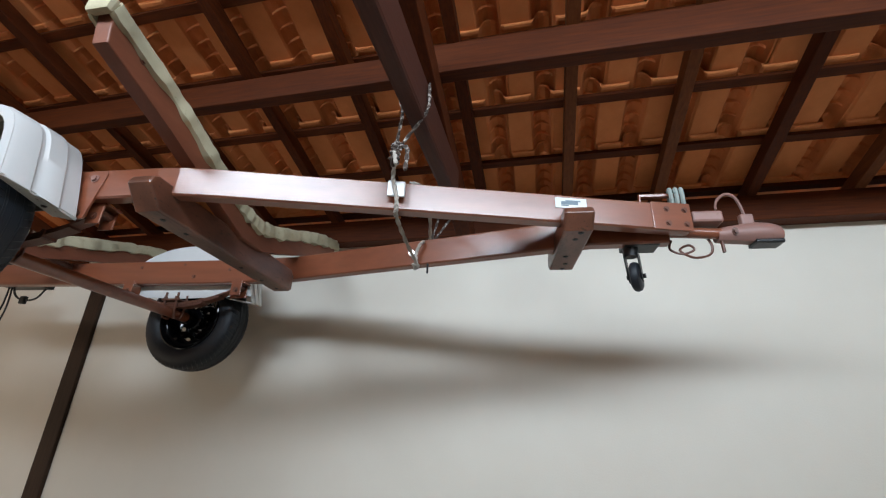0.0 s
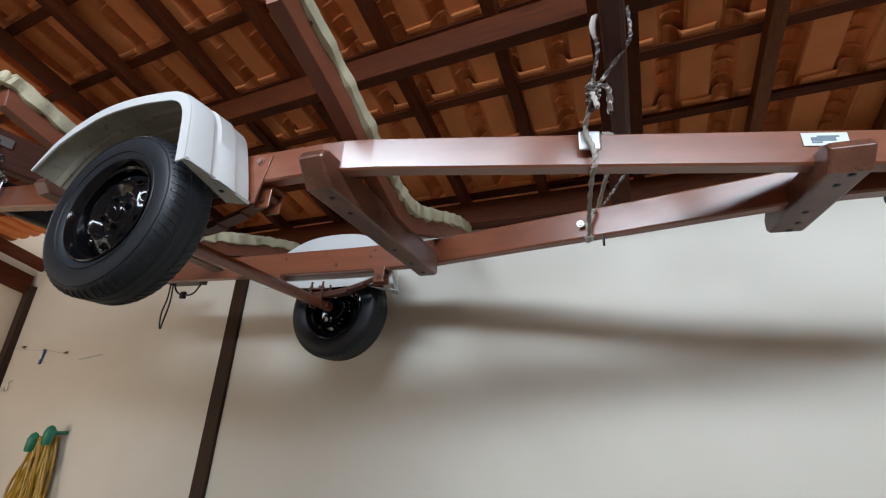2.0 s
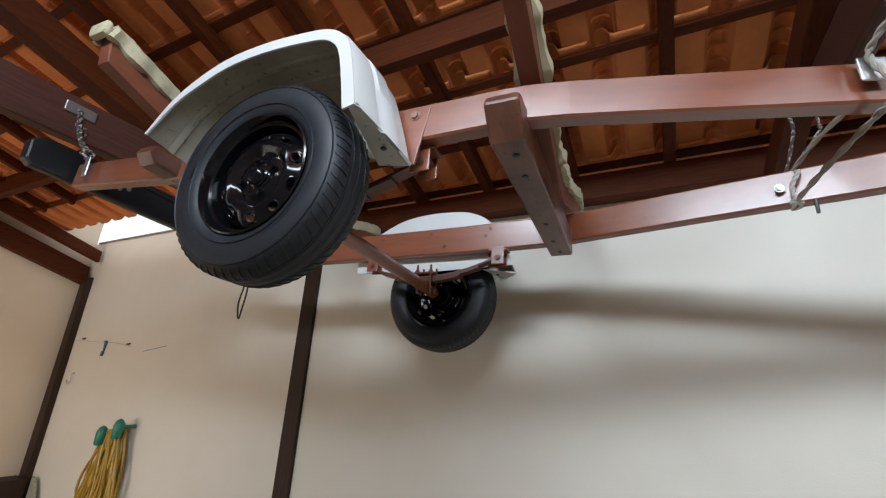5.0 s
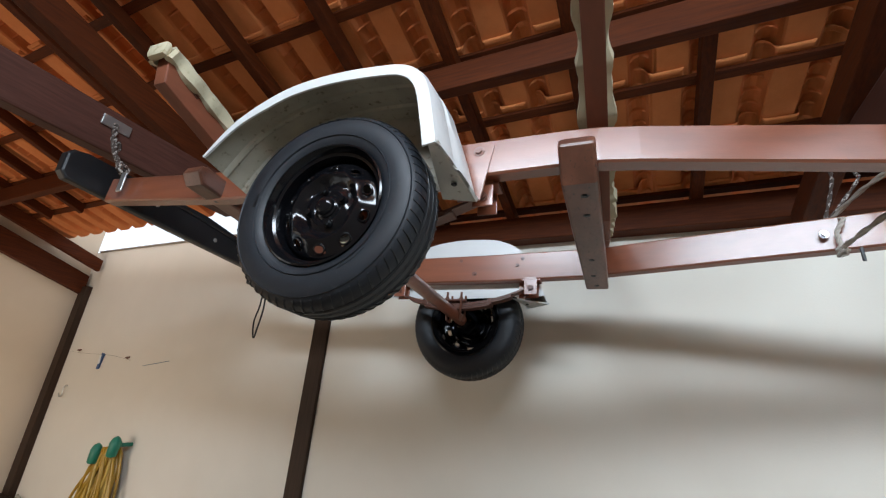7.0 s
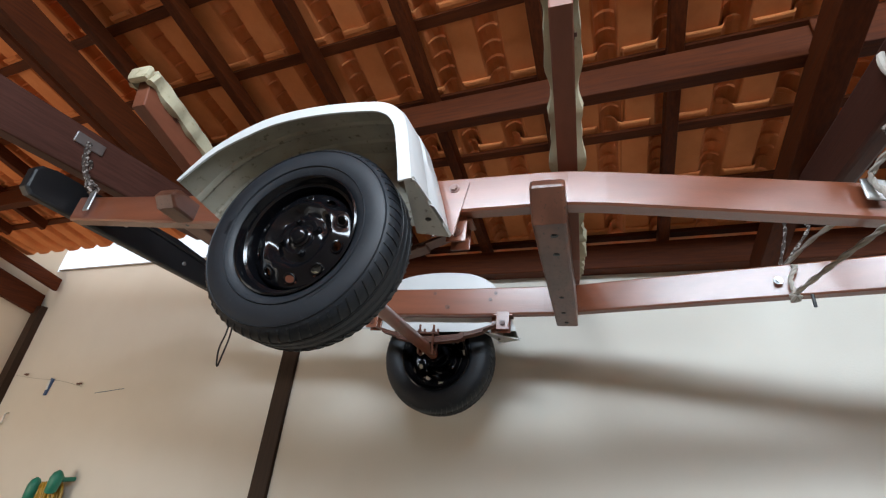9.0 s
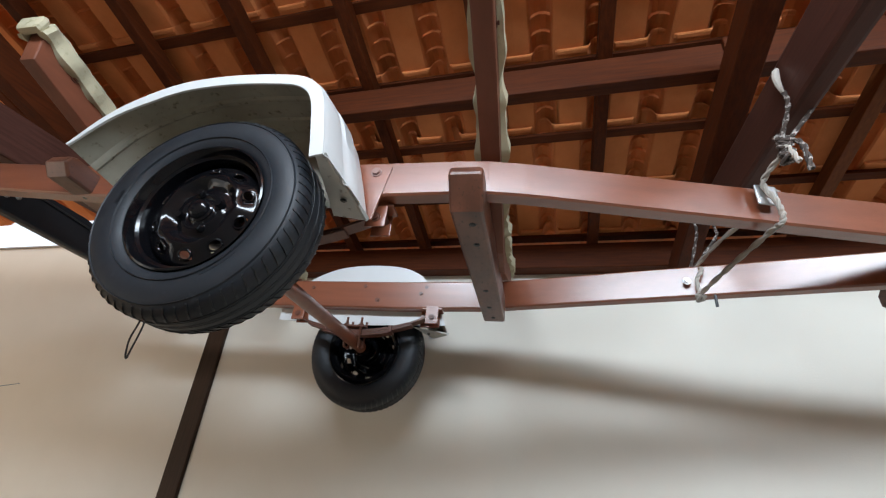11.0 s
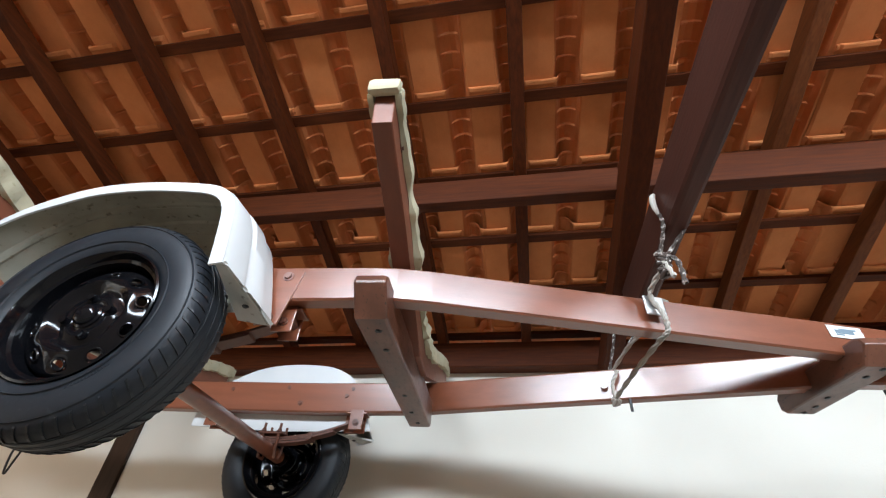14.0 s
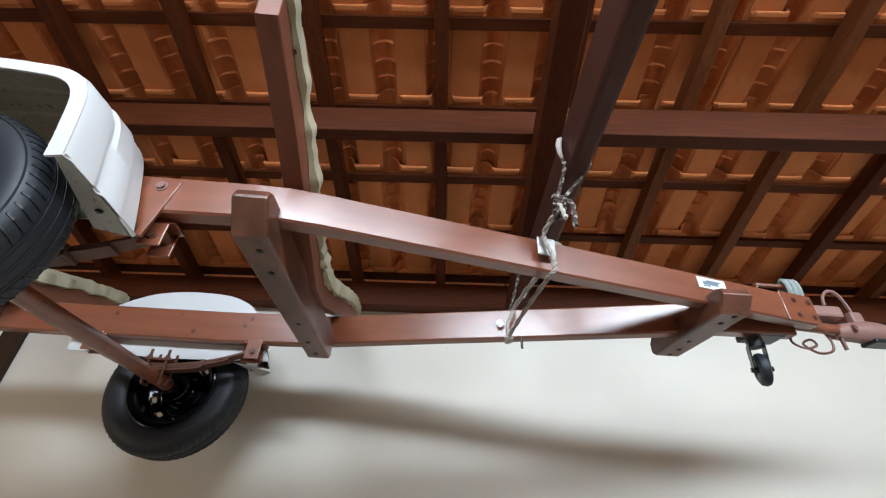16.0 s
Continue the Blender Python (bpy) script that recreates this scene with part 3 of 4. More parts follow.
# fenders
def fender(s, y_in, y_out):
    outer = [(-0.440, 0.185), (-0.343, 0.300), (-0.193, 0.380), (-0.036, 0.403), (0.130, 0.394), (0.220, 0.372), (0.275, 0.312), (0.306, 0.195), (0.322, 0.112)]
    inner = [(-0.430, 0.150), (-0.345, 0.285), (-0.195, 0.372), (-0.036, 0.402), (0.130, 0.400), (0.225, 0.378), (0.280, 0.325), (0.325, 0.200), (0.362, 0.070)]
    if s > 0:       # the far guard reaches further forward at its foot
        inner[-3:] = [(0.305, 0.325), (0.375, 0.200), (0.435, 0.055)]
    po, pi_ = spline([(a, b, 0) for a, b in outer], 5), spline([(a, b, 0) for a, b in inner], 5)
    f = new("fender")
    f.parent = trailer
    tagged(f, "white fibreglass mudguard over the wheel")
    steps = [0, 0.06, 0.34, 0.37, 0.42, 0.46, 0.72, 0.75, 0.80, 1.0]
    lift = [0, 0.006, 0.008, 0.002, 0.002, 0.010, 0.010, 0.003, 0.003, 0.0]

    def sheet(off):
        bm = bmesh.new()
        rows = []
        for k, h in zip(steps, lift):
            row = []
            for i, (a, b) in enumerate(zip(po, pi_)):
                q = a.lerp(b, k)
                t = (po[min(i + 1, len(po) - 1)] - po[max(i - 1, 0)]).normalized()
                nn = Vector((-t.y, t.x, 0))
                q = q + nn * (h + off)
                row.append(bm.verts.new((q.x, y_out + (y_in - y_out) * k, q.y)))
            rows.append(row)
        for a, b in zip(rows, rows[1:]):
            for i in range(len(a) - 1):
                bm.faces.new((a[i], a[i + 1], b[i + 1], b[i]))
        return bm

    part("fender_skin", sheet(0.0), WHITE, f, smooth=True)
    part("fender_underside", sheet(-0.006), LINER, f, "dirty grey inside of the mudguard", smooth=True)
    # side lip along the outer edge and the closed inner side
    lip = bmesh.new()
    secs = []
    for i, a in enumerate(po):
        t = (po[min(i + 1, len(po) - 1)] - po[max(i - 1, 0)]).normalized()
        nn = Vector((-t.y, t.x, 0))
        depth = 0.034 * (0.25 + 0.75 * min(1, i / 8))
        ins = a - nn * depth
        e = s * 0.003
        secs.append([(a.x, y_out + e, a.y), (ins.x, y_out + e, ins.y), (ins.x, y_out - e, ins.y), (a.x, y_out - e, a.y)])
    loft(secs, lip)
    part("fender_lip", lip, WHITE, f, smooth=True)
    for mat, off, nm in ((WHITE, 0.0, "fender_side"), (LINER, s * 0.005, "fender_side_lining")):
        sd = bmesh.new()
        top = [sd.verts.new((p.x, y_in + off, p.y)) for p in pi_]
        low = [sd.verts.new((p.x, y_in + off, min(p.y - 0.004, (0.105 if s < 0 else 0.086) + 0.03 * abs(p.x)))) for p in pi_]
        for i in range(len(top) - 1):
            sd.faces.new((top[i], top[i + 1], low[i + 1], low[i]))
        part(nm, sd, mat, f)
    # front flap under the leading edge
    fl = bmesh.new()
    loft([[(0.300, y_out, 0.115), (0.322, y_out, 0.112), (0.327, y_out, 0.118)], [(0.262, y_in, 0.088), (pi_[-1].x, y_in, pi_[-1].y), (pi_[-1].x + 0.005, y_in, pi_[-1].y + 0.008)]], fl)
    edge = part("fender_edge", fl, GRIMY_WHITE, f, "grimy white turned-in front edge")
    part("bolt", bolt((0.322, y_in + (y_out - y_in) * 0.35, 0.084), (0, 0, -1), 0.006, 0.004), BLACK, edge)
    return f


fender(-1, -0.507, -0.728)
fender(1, 0.460, 0.722)

# coupler, winch post and jockey wheel at the nose
dr = part("drawbar", tube([(2.40, -0.045, 0.184), (2.80, -0.030, 0.176)], 0.021, 14), OXIDE, trailer, smooth=True)
yaw = math.atan2(0.264, 1.18)
pin = part("nose_plate", box(-0.074, 0.074, -0.004, 0.0, -0.056, 0.056, 0.002), OXIDE, trailer)
pin.matrix_local = pose(2.400, -0.1065, 0.219, 0, 0, math.degrees(yaw))
for x in (-0.018, 0.050):
    for z in (-0.030, 0.028):
        part("bolt", bolt((x, -0.004, z), (0, -1, 0), 0.0075, 0.007), OXIDE_DARK, pin)
part("nose_block", box(2.555, 2.72, -0.085, 0.005, 0.205, 0.252, 0.010), CAST, trailer, "worn pinkish brown block behind the coupler")
cp = bmesh.new()
secs = []
for x, hw, lo, hi in ((2.70, 0.030, 0.146, 0.200), (2.76, 0.034, 0.142, 0.208), (2.84, 0.036, 0.138, 0.216), (2.90, 0.041, 0.134, 0.222), (2.97, 0.042, 0.132, 0.218), (3.02, 0.039, 0.134, 0.208), (3.03, 0.034, 0.138, 0.200)):
    c = -0.025
    n = 12
    secs.append([(x, c + hw * math.cos(2 * math.pi * k / n), (lo + hi) / 2 + (hi - lo) / 2 * max(-0.85, math.sin(2 * math.pi * k / n))) for k in range(n)])
loft(secs, cp)
coupler = part("coupler", cp, CAST, trailer, "worn pinkish brown ball coupler", smooth=True)
part("coupler_socket", box(2.88, 3.026, -0.058, 0.008, 0.130, 0.146, 0.006), BLACK, coupler)
part("coupler_pivot", bolt((2.78, -0.058, 0.176), (0, -1, 0), 0.011, 0.010), OXIDE_DARK, coupler)
part("coupler_lug", box(2.845, 2.915, -0.038, -0.010, 0.205, 0.258, 0.008), CAST, coupler)
part("coupler_ring", tube([(2.880, -0.024, 0.245), (2.868, -0.024, 0.300), (2.845, -0.024, 0.338), (2.800, -0.024, 0.348), (2.755, -0.024, 0.328), (2.735, -0.024, 0.300), (2.735, -0.024, 0.285)], 0.0065, 8, smooth_steps=5), CAST, coupler, "worn steel pull ring", smooth=True)
part("coupler_bolt", tube([(2.72, -0.03, 0.160), (2.722, -0.03, 0.105)], 0.008, 8), OXIDE_DARK, coupler)
wp = bmesh.new()
tube([(2.315, -0.055, 0.27), (2.315, -0.055, 0.335), (2.44, -0.055, 0.335), (2.47, -0.055, 0.333), (2.47, -0.055, 0.27)], 0.010, 6, wp)
loop = part("tie_bar", wp, OXIDE, trailer)
rc = bmesh.new()
for x in (2.428, 2.448, 2.468):
    tube([(x + 0.016 * math.cos(a) * 0.4, -0.055 + 0.026 * math.cos(a), 0.312 + 0.048 * math.sin(a)) for a in np.linspace(0, 2 * math.pi, 17)], 0.0085, 6, rc)
part("cord_wrap", rc, ROPE_GREEN, loop, "grey-green cord wound round the bar", smooth=True)

jw = part("jockey_bracket", box(2.24, 2.37, -0.045, 0.045, 0.136, 0.160, 0.006), BLACK, trailer)
part("jockey_swivel", tube([(2.31, 0.0, 0.13), (2.31, 0.0, 0.088)], [0.030, 0.024], 14), BLACK, jw, smooth=True)
fk = bmesh.new()
for d in (-0.026, 0.022):
    prism([(2.285, 0.10), (2.335, 0.10), (2.355, 0.02), (2.345, -0.005), (2.325, 0.005)], 1, d, d + 0.004, 0.001, fk)
part("jockey_fork", fk, BLACK, jw)
cw = lathe([(0.012, -0.016), (0.044, -0.018), (0.054, -0.012), (0.058, 0.0), (0.054, 0.012), (0.044, 0.018), (0.012, 0.016)], 28)
bmesh.ops.translate(cw, verts=cw.verts[:], vec=(2.342, -0.002, 0.018))
part("jockey_wheel", cw, RUBBER, jw, "small black rubber caster wheel", smooth=True)
part("jockey_axle", tube([(2.342, -0.036, 0.018), (2.342, 0.032, 0.018)], 0.009, 8), BLACK, jw)

def squeeze(ob):
    """Draws the nose parts in towards the rails."""
    for v in ob.data.vertices:
        if v.co.x > 2.48:
            v.co.x = 2.48 + max(0.0, v.co.x - 2.555) * 0.642
    for o in ob.children:
        squeeze(o)


for o in [c for c in trailer.children if c.name.split(".")[0] in ("coupler", "drawbar", "nose_block")]:
    squeeze(o)

turn = Matrix.Translation((2.272, 0, 0.016)) @ Matrix.Rotation(radians(64), 4, "Z") @ Matrix.Translation((-2.31, 0, 0))
for o in jw.children:
    o.data.transform(turn)

# loose wire and hooks under the nose
wr = tube([(2.42, -0.01, 0.165), (2.41, -0.01, 0.13), (2.445, -0.02, 0.105), (2.49, -0.02, 0.12), (2.475, -0.02, 0.14), (2.44, -0.02, 0.12), (2.485, -0.02, 0.09), (2.54, -0.02, 0.10), (2.555, -0.02, 0.135), (2.54, -0.02, 0.175)], 0.0045, 6, smooth_steps=5)
part("nose_wire", wr, OXIDE_DARK, trailer, "thin loose brown wire", smooth=True)

# maker's sticker on the near rail, turned with its face
st = box(-0.058, 0.058, -0.0012, 0.0, -0.021, 0.021)
sticker = part("sticker", st, PAPER, trailer, "white paper sticker with a worn grey picture")
sticker.matrix_local = pose(2.035, -0.1905, 0.242, 0, 0, math.degrees(yaw))
for a, b, c, d in ((-0.036, 0.026, -0.006, 0.006), (-0.02, 0.036, 0.006, 0.011), (-0.036, -0.01, -0.013, -0.008)):
    part("print", box(a, b, -0.0022, -0.0013, c, d), INK, sticker)

# rope plate on the near rail
rp = part("rope_plate", box(-0.031, 0.031, -0.005, 0, -0.032, 0.032, 0.004), STEEL, trailer, "worn zinc rope plate")
rp.matrix_local = pose(1.424, -0.3455, 0.238, 0, 0, math.degrees(math.atan2(0.12, 0.5)))
part("bolt", bolt((1.372, 0.152, 0.204), (0, -1, 0), 0.010, 0.010), STEEL, trailer, "shiny washer and bolt")

# light board across the tail
board = part("light_board", bmesh.new(), BLACK, trailer, "black plastic light board with rounded ends")
bm = prism([(-0.665, 0.385), (-0.660, 0.305), (-0.635, 0.280), (0.62, 0.262), (0.65, 0.285), (0.655, 0.345), (0.62, 0.372), (0.02, 0.432), (-0.60, 0.420), (-0.645, 0.412)], 0, -1.375, -1.325, 0.010)
bmesh.ops.recalc_face_normals(bm, faces=bm.faces[:])
bm.to_mesh(board.data)
bm.free()
for y, z in ((-0.30, 0.345), (-0.26, 0.360), (0.10, 0.33)):
    part("screw", bolt((-1.325, y, z), (1, 0, 0), 0.008, 0.006), STEEL, board)
part("cable", tube([(-1.320, -0.33, 0.412), (-1.318, -0.1, 0.405), (-1.318, 0.12, 0.395), (-1.318, 0.4, 0.370)], 0.007, 6), BLACK, board)

# rear cables hanging behind the axle
part("tail_wire", tube([(-1.36, 0.59, 0.22), (-1.35, 0.60, 0.08), (-1.362, 0.60, -0.06), (-1.37, 0.602, -0.105), (-1.385, 0.602, -0.085), (-1.40, 0.60, 0.0), (-1.385, 0.60, 0.10), (-1.38, 0.59, 0.22)], 0.005, 6, smooth_steps=5), BLACK, trailer, "looped black cable end", smooth=True)
part("tail_wire", tube([(-1.335, 0.58, 0.22), (-1.325, 0.60, 0.16), (-1.26, 0.606, 0.125), (-1.17, 0.61, 0.135), (-1.12, 0.61, 0.20)], 0.006, 6, smooth_steps=5), BLACK, trailer, "slack black cable", smooth=True)
part("cable_plug", box(-1.275, -1.235, 0.595, 0.62, 0.100, 0.150, 0.006), BLACK, trailer)
tb = part("tail_box", box(-1.42, -1.12, 0.47, 0.66, 0.205, 0.245, 0.008), BLACK, trailer, "flat black junction box")
for x in (-1.38, -1.33, -1.28):
    part("box_nut", bolt((x, 0.47, 0.225), (0, -1, 0), 0.010, 0.012), STEEL, tb)

# ---- ropes from trusses to trailer ----


def world_of(p):
    return TRAILER @ Vector(p)


def twisted(points, r, bm, turns=30):
    """A two-strand rope."""
    pts = spline([tuple(p) for p in points], 10)
    for ph in (0, math.pi):
        out = []
        for i, p in enumerate(pts):
            d = (pts[min(i + 1, len(pts) - 1)] - pts[max(i - 1, 0)]).normalized()
            s = d.orthogonal().normalized()
            u = d.cross(s)
            a = ph + i * 0.9
            out.append(p + 0.45 * r * (math.cos(a) * s + math.sin(a) * u))
        tube(out, r * 0.72, 6, bm)


def knot(c, size, bm, n=26, tall=1.5):
    """One cord wound over itself."""
    c = Vector(c)
    pts = []
    for k in range(n):
        a, b = k * 2.3, k * 1.1
        rr = size * (0.55 + 0.25 * math.sin(b))
        pts.append(c + Vector((rr * math.cos(a), rr * math.sin(a) * 0.8, size * tall * (2 * k / n - 1) * 0.55 + size * 0.3 * math.sin(a * 1.7))))
    return tube(pts, size * 0.24, 6, bm, smooth_steps=4)


P_KNOT, P_PLATE, P_FAR = world_of((1.440, -0.448, 0.318)), world_of((1.428, -0.352, 0.250)), world_of((1.402, 0.132, 0.146))
rope = thing("rope", Matrix(), "braided brown and white rope holding the trailer rail", "rope", "ropes that hold the trailer")
CR = 0.0058


def strand(name, points, mat, parent, r=CR, label=""):
    bm = bmesh.new()
    twisted(points, r, bm)
    return part(name, bm, mat, parent, label, smooth=True)


strand("strand", [P_KNOT + Vector((0, 0, 0.03)), (-0.362, 1.165, 2.52), (-0.366, 1.165, 2.58), (-0.366, 1.166, 2.62)], ROPE, rope)
strand("strand", [P_KNOT + Vector((0.02, 0, 0.03)), (-0.300, 1.185, 2.515), (-0.276, 1.18, 2.56), (-0.276, 1.18, 2.66)], ROPE, rope)
part("strand_end", tube([(-0.366, 1.163, 2.560), (-0.370, 1.163, 2.590), (-0.369, 1.164, 2.618), (-0.364, 1.167, 2.640), (-0.356, 1.170, 2.652)], [0.004, 0.008, 0.011, 0.009, 0.004], 8, smooth_steps=3, wobble=0.12), ROPE_PALE, rope, "frayed pale rope end", smooth=True)
part("knot", knot(P_KNOT, 0.023, None, 46, 3.3), ROPE, rope, smooth=True)
strand("tail", [P_KNOT + Vector((0.0, 0, 0.02)), P_KNOT + Vector((0.040, 0.0, 0.012)), P_KNOT + Vector((0.040, -0.005, -0.075))], ROPE, rope, 0.0075)
strand("tail", [P_KNOT + Vector((0.0, -0.01, 0.0)), P_KNOT + Vector((0.012, -0.02, -0.06))], ROPE_PALE, rope, 0.007)
strand("sling", [P_KNOT + Vector((0, 0, -0.01)), P_PLATE + Vector((-0.012, -0.014, 0.02)), P_PLATE + Vector((0.006, -0.018, -0.05)), world_of((1.435, -0.362, 0.150)), world_of((1.425, -0.32, 0.142)), world_of((1.41, -0.10, 0.144)), P_FAR], ROPE_PALE, rope, 0.0075, "pale worn rope slung under the rails")
part("end_knot", knot(P_FAR + Vector((0, 0, -0.01)), 0.022, None, 18, 0.9), ROPE_PALE, rope, smooth=True)
part("end_pin", tube([P_FAR + Vector((0.05, 0.01, 0.0)), P_FAR + Vector((0.05, 0.01, -0.045))], 0.005, 6), BLACK, rope)
hub_p = world_of((1.43, 0.27, 0.285))
strand("strand", [hub_p, (-0.395, 1.90, 2.52), (-0.375, 1.98, 2.64)], ROPE, rope)
strand("strand", [hub_p, (-0.33, 1.90, 2.50), (-0.293, 1.98, 2.58), (-0.293, 2.0, 2.66)], ROPE, rope)
part("knot", knot(hub_p, 0.024, None, 22, 1.0), ROPE, rope, smooth=True)
strand("sling", [hub_p, world_of((1.425, 0.134, 0.25)), world_of((1.40, 0.132, 0.20)), P_FAR], ROPE_PALE, rope, 0.0075)
strand("sling", [hub_p, world_of((1.47, 0.05, 0.32)), world_of((1.50, -0.25, 0.29)), world_of((1.46, -0.305, 0.285))], ROPE_PALE, rope, 0.0075)

R_END = world_of((-1.185, -0.502, 0.325))
rear = thing("rope", Matrix(), "braided rope with a zinc hook at the trailer's tail", "rope", "ropes that hold the trailer")
strand("strand", [R_END + Vector((-0.02, 0, 0.06)), (-3.10, 0.93, 2.53), (-3.150, 0.915, 2.62), (-3.150, 0.90, 2.70)], ROPE, rear, 0.011)
strand("strand", [R_END + Vector((-0.02, 0, 0.05)), (-3.18, 0.98, 2.53), (-3.150, 0.935, 2.63)], ROPE, rear, 0.009)
part("knot", knot(R_END + Vector((-0.02, -0.02, 0.055)), 0.028, None, 24, 1.2), ROPE, rear, smooth=True)
part("hook_plate", box(R_END.x - 0.012, R_END.x + 0.022, R_END.y - 0.020, R_END.y - 0.012, R_END.z - 0.055, R_END.z + 0.035, 0.004), STEEL, rear, "bent zinc hook plate")
part("beam_plate", box(-3.160, -3.150, 0.845, 0.965, 2.675, 2.725, 0.003), STEEL, rear, "zinc plate on the beam")

# ---- things on the wall ----
hose = thing("garden_hose", pose(-5.12, WALL_Y - 0.05, 1.10), "coiled yellow garden hose hung on the wall", "hose")
for k in range(26):
    w_, h_ = random.uniform(0.055, 0.20), random.uniform(0.26, 0.42)
    dx, dy = random.uniform(0.03, 0.20), -random.uniform(0.0, 0.07)
    ln, sw = random.uniform(-0.24, 0.06), random.uniform(-0.05, 0.05)
    pts = []
    for a in np.linspace(0, 2 * math.pi, 25):
        z = -h_ + h_ * math.cos(a)
        wide = 0.30 + 0.70 * (0.5 - 0.5 * math.cos(a)) ** 0.6
        pts.append((dx + ln * (-z / (2 * h_)) + w_ * wide * math.sin(a) + sw * math.sin(2 * a), dy - 0.012 * math.sin(a), z + 0.15 * dx))
    part("coil", tube(pts, 0.0105, 7), HOSE_PALE if k % 5 == 0 else HOSE, hose, smooth=True)
for x, z in ((0.02, -0.04), (0.235, 0.03)):
    peg = part("peg", tube([(x, -0.085, z - 0.065), (x, -0.085, z - 0.055), (x, -0.078, z + 0.03), (x, -0.070, z + 0.055), (x, -0.062, z + 0.066), (x, -0.055, z + 0.068)], [0.026, 0.036, 0.042, 0.038, 0.026, 0.007], 18), GREEN, hose, "green plastic peg", smooth=True)
    part("stem", tube([(x, -0.06, z + 0.02), (x, 0.05, z + 0.02)], 0.016, 10), GREEN, peg, smooth=True)


def wall_bit(name, pts, r, mat, label, category):
    return tagged(part(name, tube(pts, r, 6, smooth_steps=4), mat, smooth=True), label, category)


Y = WALL_Y - 0.006
wall_bit("wall_hook", [(-6.10, WALL_Y + 0.01, 1.54), (-6.095, Y - 0.02, 1.53), (-6.095, Y - 0.02, 1.46), (-6.13, Y - 0.02, 1.44), (-6.155, Y - 0.02, 1.47)], 0.007, STEEL, "bent wire hook in the wall", "hook")
clip = thing("wall_clip", pose(-5.69, Y, 1.785, 0, -6, 0), "small blue and grey clip hung on the wall", "clip")
part("body", prism([(-0.03, -0.075), (0.0, -0.075), (0.035, 0.06), (0.0, 0.07)], 1, -0.012, 0.004, 0.003), BLUE, clip)
part("face", box(-0.012, 0.012, -0.018, -0.0125, -0.03, 0.05, 0.002), PAPER, clip)
wall_bit("wall_line", [(-6.27, Y, 1.86), (-6.0, Y, 1.845), (-5.55, Y, 1.835), (-5.25, Y, 1.80)], 0.0014, LINER, "thin grey string along the wall", "string")
wall_bit("wall_scratch", [(-5.05, Y, 1.76), (-4.85, Y, 1.79), (-4.72, Y, 1.81)], 0.0026, INK, "short bent wire on the wall", "wire")
for x, z in ((-6.1, 1.87), (-5.3, 1.82)):
    wall_bit("wall_nail", [(x, WALL_Y + 0.01, z), (x + 0.01, Y - 0.02, z), (x + 0.05, Y - 0.015, z + 0.005)], 0.008, OXIDE_DARK, "bent rusty nail in the wall", "nail")

tagged(part("wooden_ledge", box(-6.44, -6.20, 2.20, 2.44, 0.0, 0.60, 0.01), WOOD_POST), "dark brown wooden ledge at the foot of the corner post", "ledge")
sheet = prism([(-6.18, 0.0), (-5.85, 0.0), (-5.95, 0.32), (-6.12, 0.60), (-6.18, 0.62)], 1, WALL_Y - 0.05, WALL_Y - 0.03, 0.004)
tagged(part("grey_sheet", sheet, LINER), "grey board leaning against the cream wall", "board")

# ---- clay tiles, last ----


def tile_mesh(name):
    """One clay tile seen from below: a flat pan, a hollow roll and fine ribs in the roll."""
    prof = [(0.0, 0.008), (0.007, 0.0), (0.065, -0.002), (0.122, 0.0), (0.130, 0.010), (0.137, 0.042), (0.152, 0.068), (0.174, 0.079), (0.197, 0.069), (0.214, 0.042), (0.2225, 0.010), (0.230, 0.0085)]
    th, L = 0.012, 0.405
    bm = bmesh.new()
    loop_pts = prof + [(x, z + th) for x, z in prof[::-1]]
    stations = [(-0.046, -0.001), (-0.042, -0.0045), (-0.030, -0.0045), (-0.024, 0.0), (0.10, 0.003), (0.25, 0.009), (L - 0.030, 0.018)]
    loft([[(x, s, z + h) for x, z in loop_pts] for s, h in stations], bm)
    for s in (0.035, 0.105, 0.175, 0.245):
        rib = [(0.133, 0.016), (0.140, 0.038), (0.155, 0.061), (0.175, 0.071), (0.196, 0.061), (0.211, 0.037)]
        h = 0.003 + 0.045 * (s - 0.1)
        loft([[(x, s - 0.008, z + h + 0.008), (x, s - 0.003, z + h - 0.008), (x, s + 0.002, z + h - 0.008), (x, s + 0.005, z + h + 0.008)] for x, z in rib], bm)
    return mesh_of(bm, name, TILE)


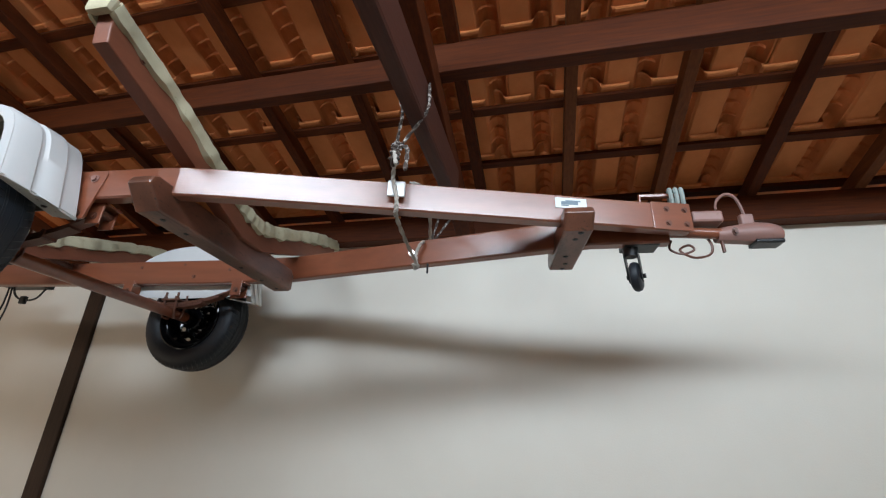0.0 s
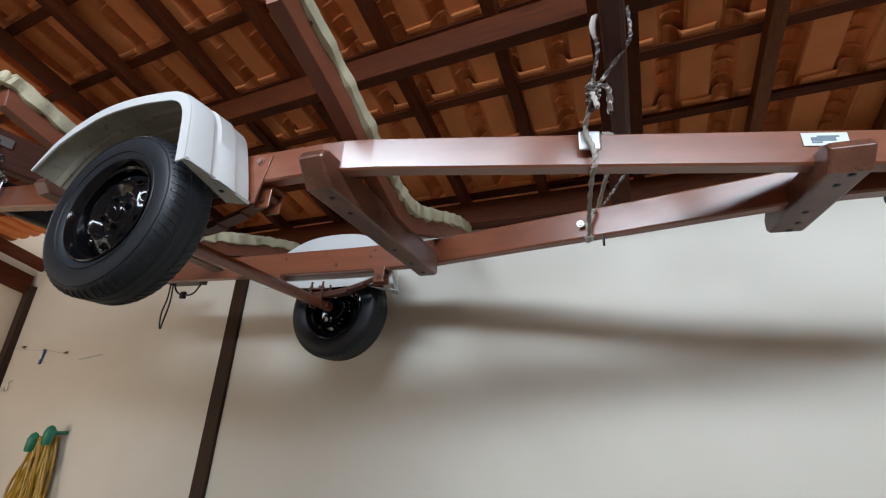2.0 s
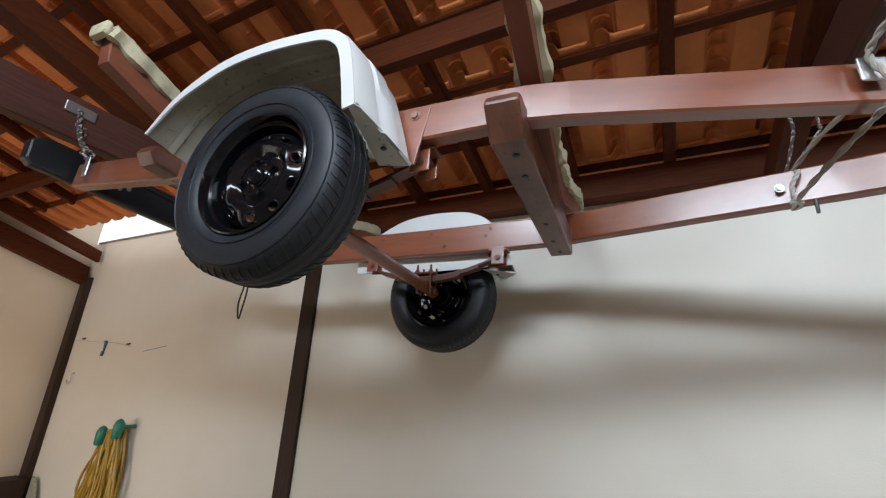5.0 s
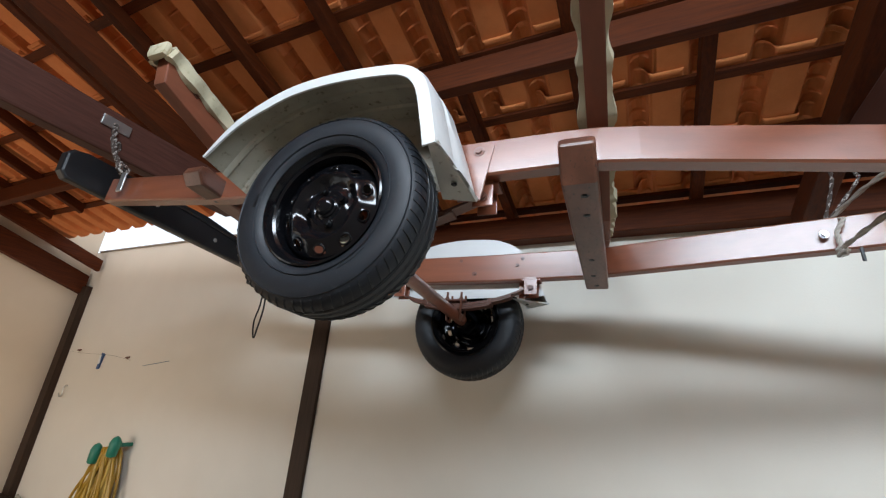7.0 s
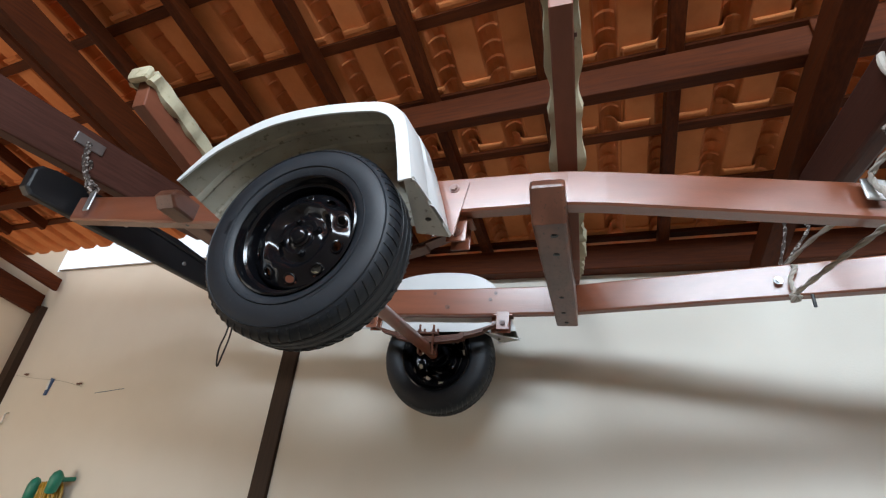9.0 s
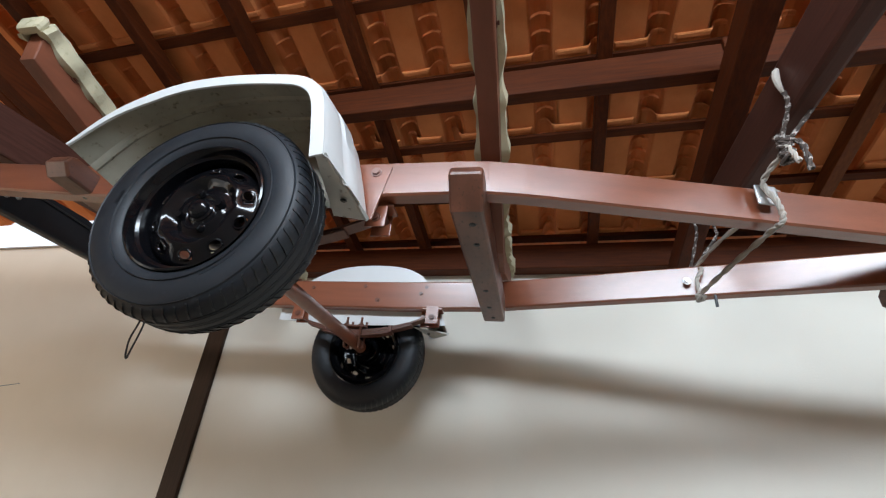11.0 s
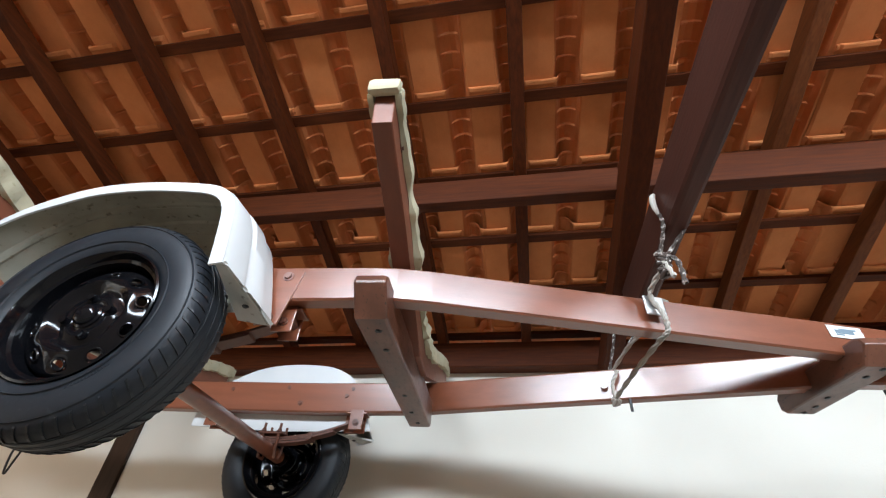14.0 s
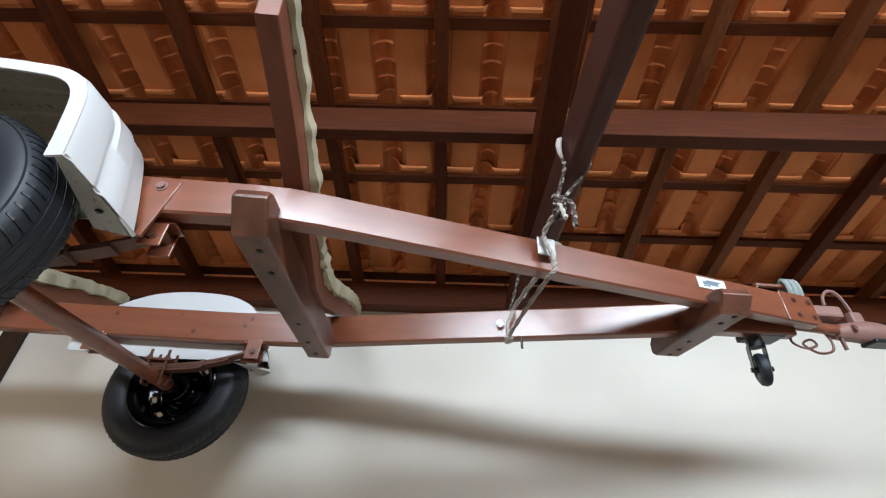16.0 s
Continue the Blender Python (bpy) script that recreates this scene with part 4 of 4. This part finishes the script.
tile_data = tile_mesh("tile")
tile_roof = thing("tile_roof", Matrix(), "orange clay tile roof seen from below", "roof", kind="structure")
TILE_W = 0.2245
spots = []
for row, y in enumerate(BATTENS):
    x = -0.725 - 27 * TILE_W + 0.012 * math.sin(row * 2.1)
    while x < RIGHT_X:
        spots.append((row, x, y))
        x += TILE_W
near_spots, far_spots = [], []
for row, x, y in spots:
    if x < -4.0 and y > 2.1:
        continue            # the daylight gap under the eaves
    (near_spots if -3.3 < x < 2.4 and y > 0.3 else far_spots).append((row, x, y))


def tile_pose(row, x, y):
    m = pose(x + random.uniform(-0.004, 0.004), y, roof_z(y) + 0.025 + random.uniform(0, 0.004), 0, random.uniform(-0.6, 0.6), random.uniform(-0.7, 0.7))
    return m @ Matrix.Rotation(-SLOPE, 4, "X")


near_spots.sort(key=lambda q: abs(q[1] + 0.4))
near_spots, far_spots = near_spots[:300], far_spots + near_spots[300:]
for q in near_spots:
    t = new("tile", tile_data)
    t.parent = tile_roof
    t.matrix_local = tile_pose(*q)
vs = np.array([v.co for v in tile_data.vertices])
fs = [tuple(p.vertices) for p in tile_data.polygons]
allv, allf = [], []
for q in far_spots:
    m = np.array(tile_pose(*q))
    base = len(allv)
    allv += [tuple(p) for p in vs @ m[:3, :3].T + m[:3, 3]]
    allf += [tuple(base + i for i in f) for f in fs]
me = bpy.data.meshes.new("far_tiles")
me.from_pydata(allv, [], allf)
me.materials.append(TILE)
far_tiles = new("far_tiles", me)
far_tiles.parent = tile_roof
tagged(far_tiles, kind="stuff")
# unseen sheet added over the tiles to keep the daylight out
lid = bmesh.new()
for x0, x1, y1 in ((LEFT_X - 0.3, -3.95, 2.17), (-3.95, RIGHT_X + 0.3, 2.9)):
    vs8 = [lid.verts.new((x, y, roof_z(y) + z)) for x in (x0, x1) for y in (SOUTH_Y - 0.3, y1) for z in (0.148, 0.168)]
    for f in ((0, 1, 3, 2), (4, 6, 7, 5), (0, 4, 5, 1), (2, 3, 7, 6), (0, 2, 6, 4), (1, 5, 7, 3)):
        lid.faces.new([vs8[i] for i in f])
tagged(part("roof_cover", lid, TILE), "unseen sheet over the clay tiles that blocks daylight", "roof", kind="structure")
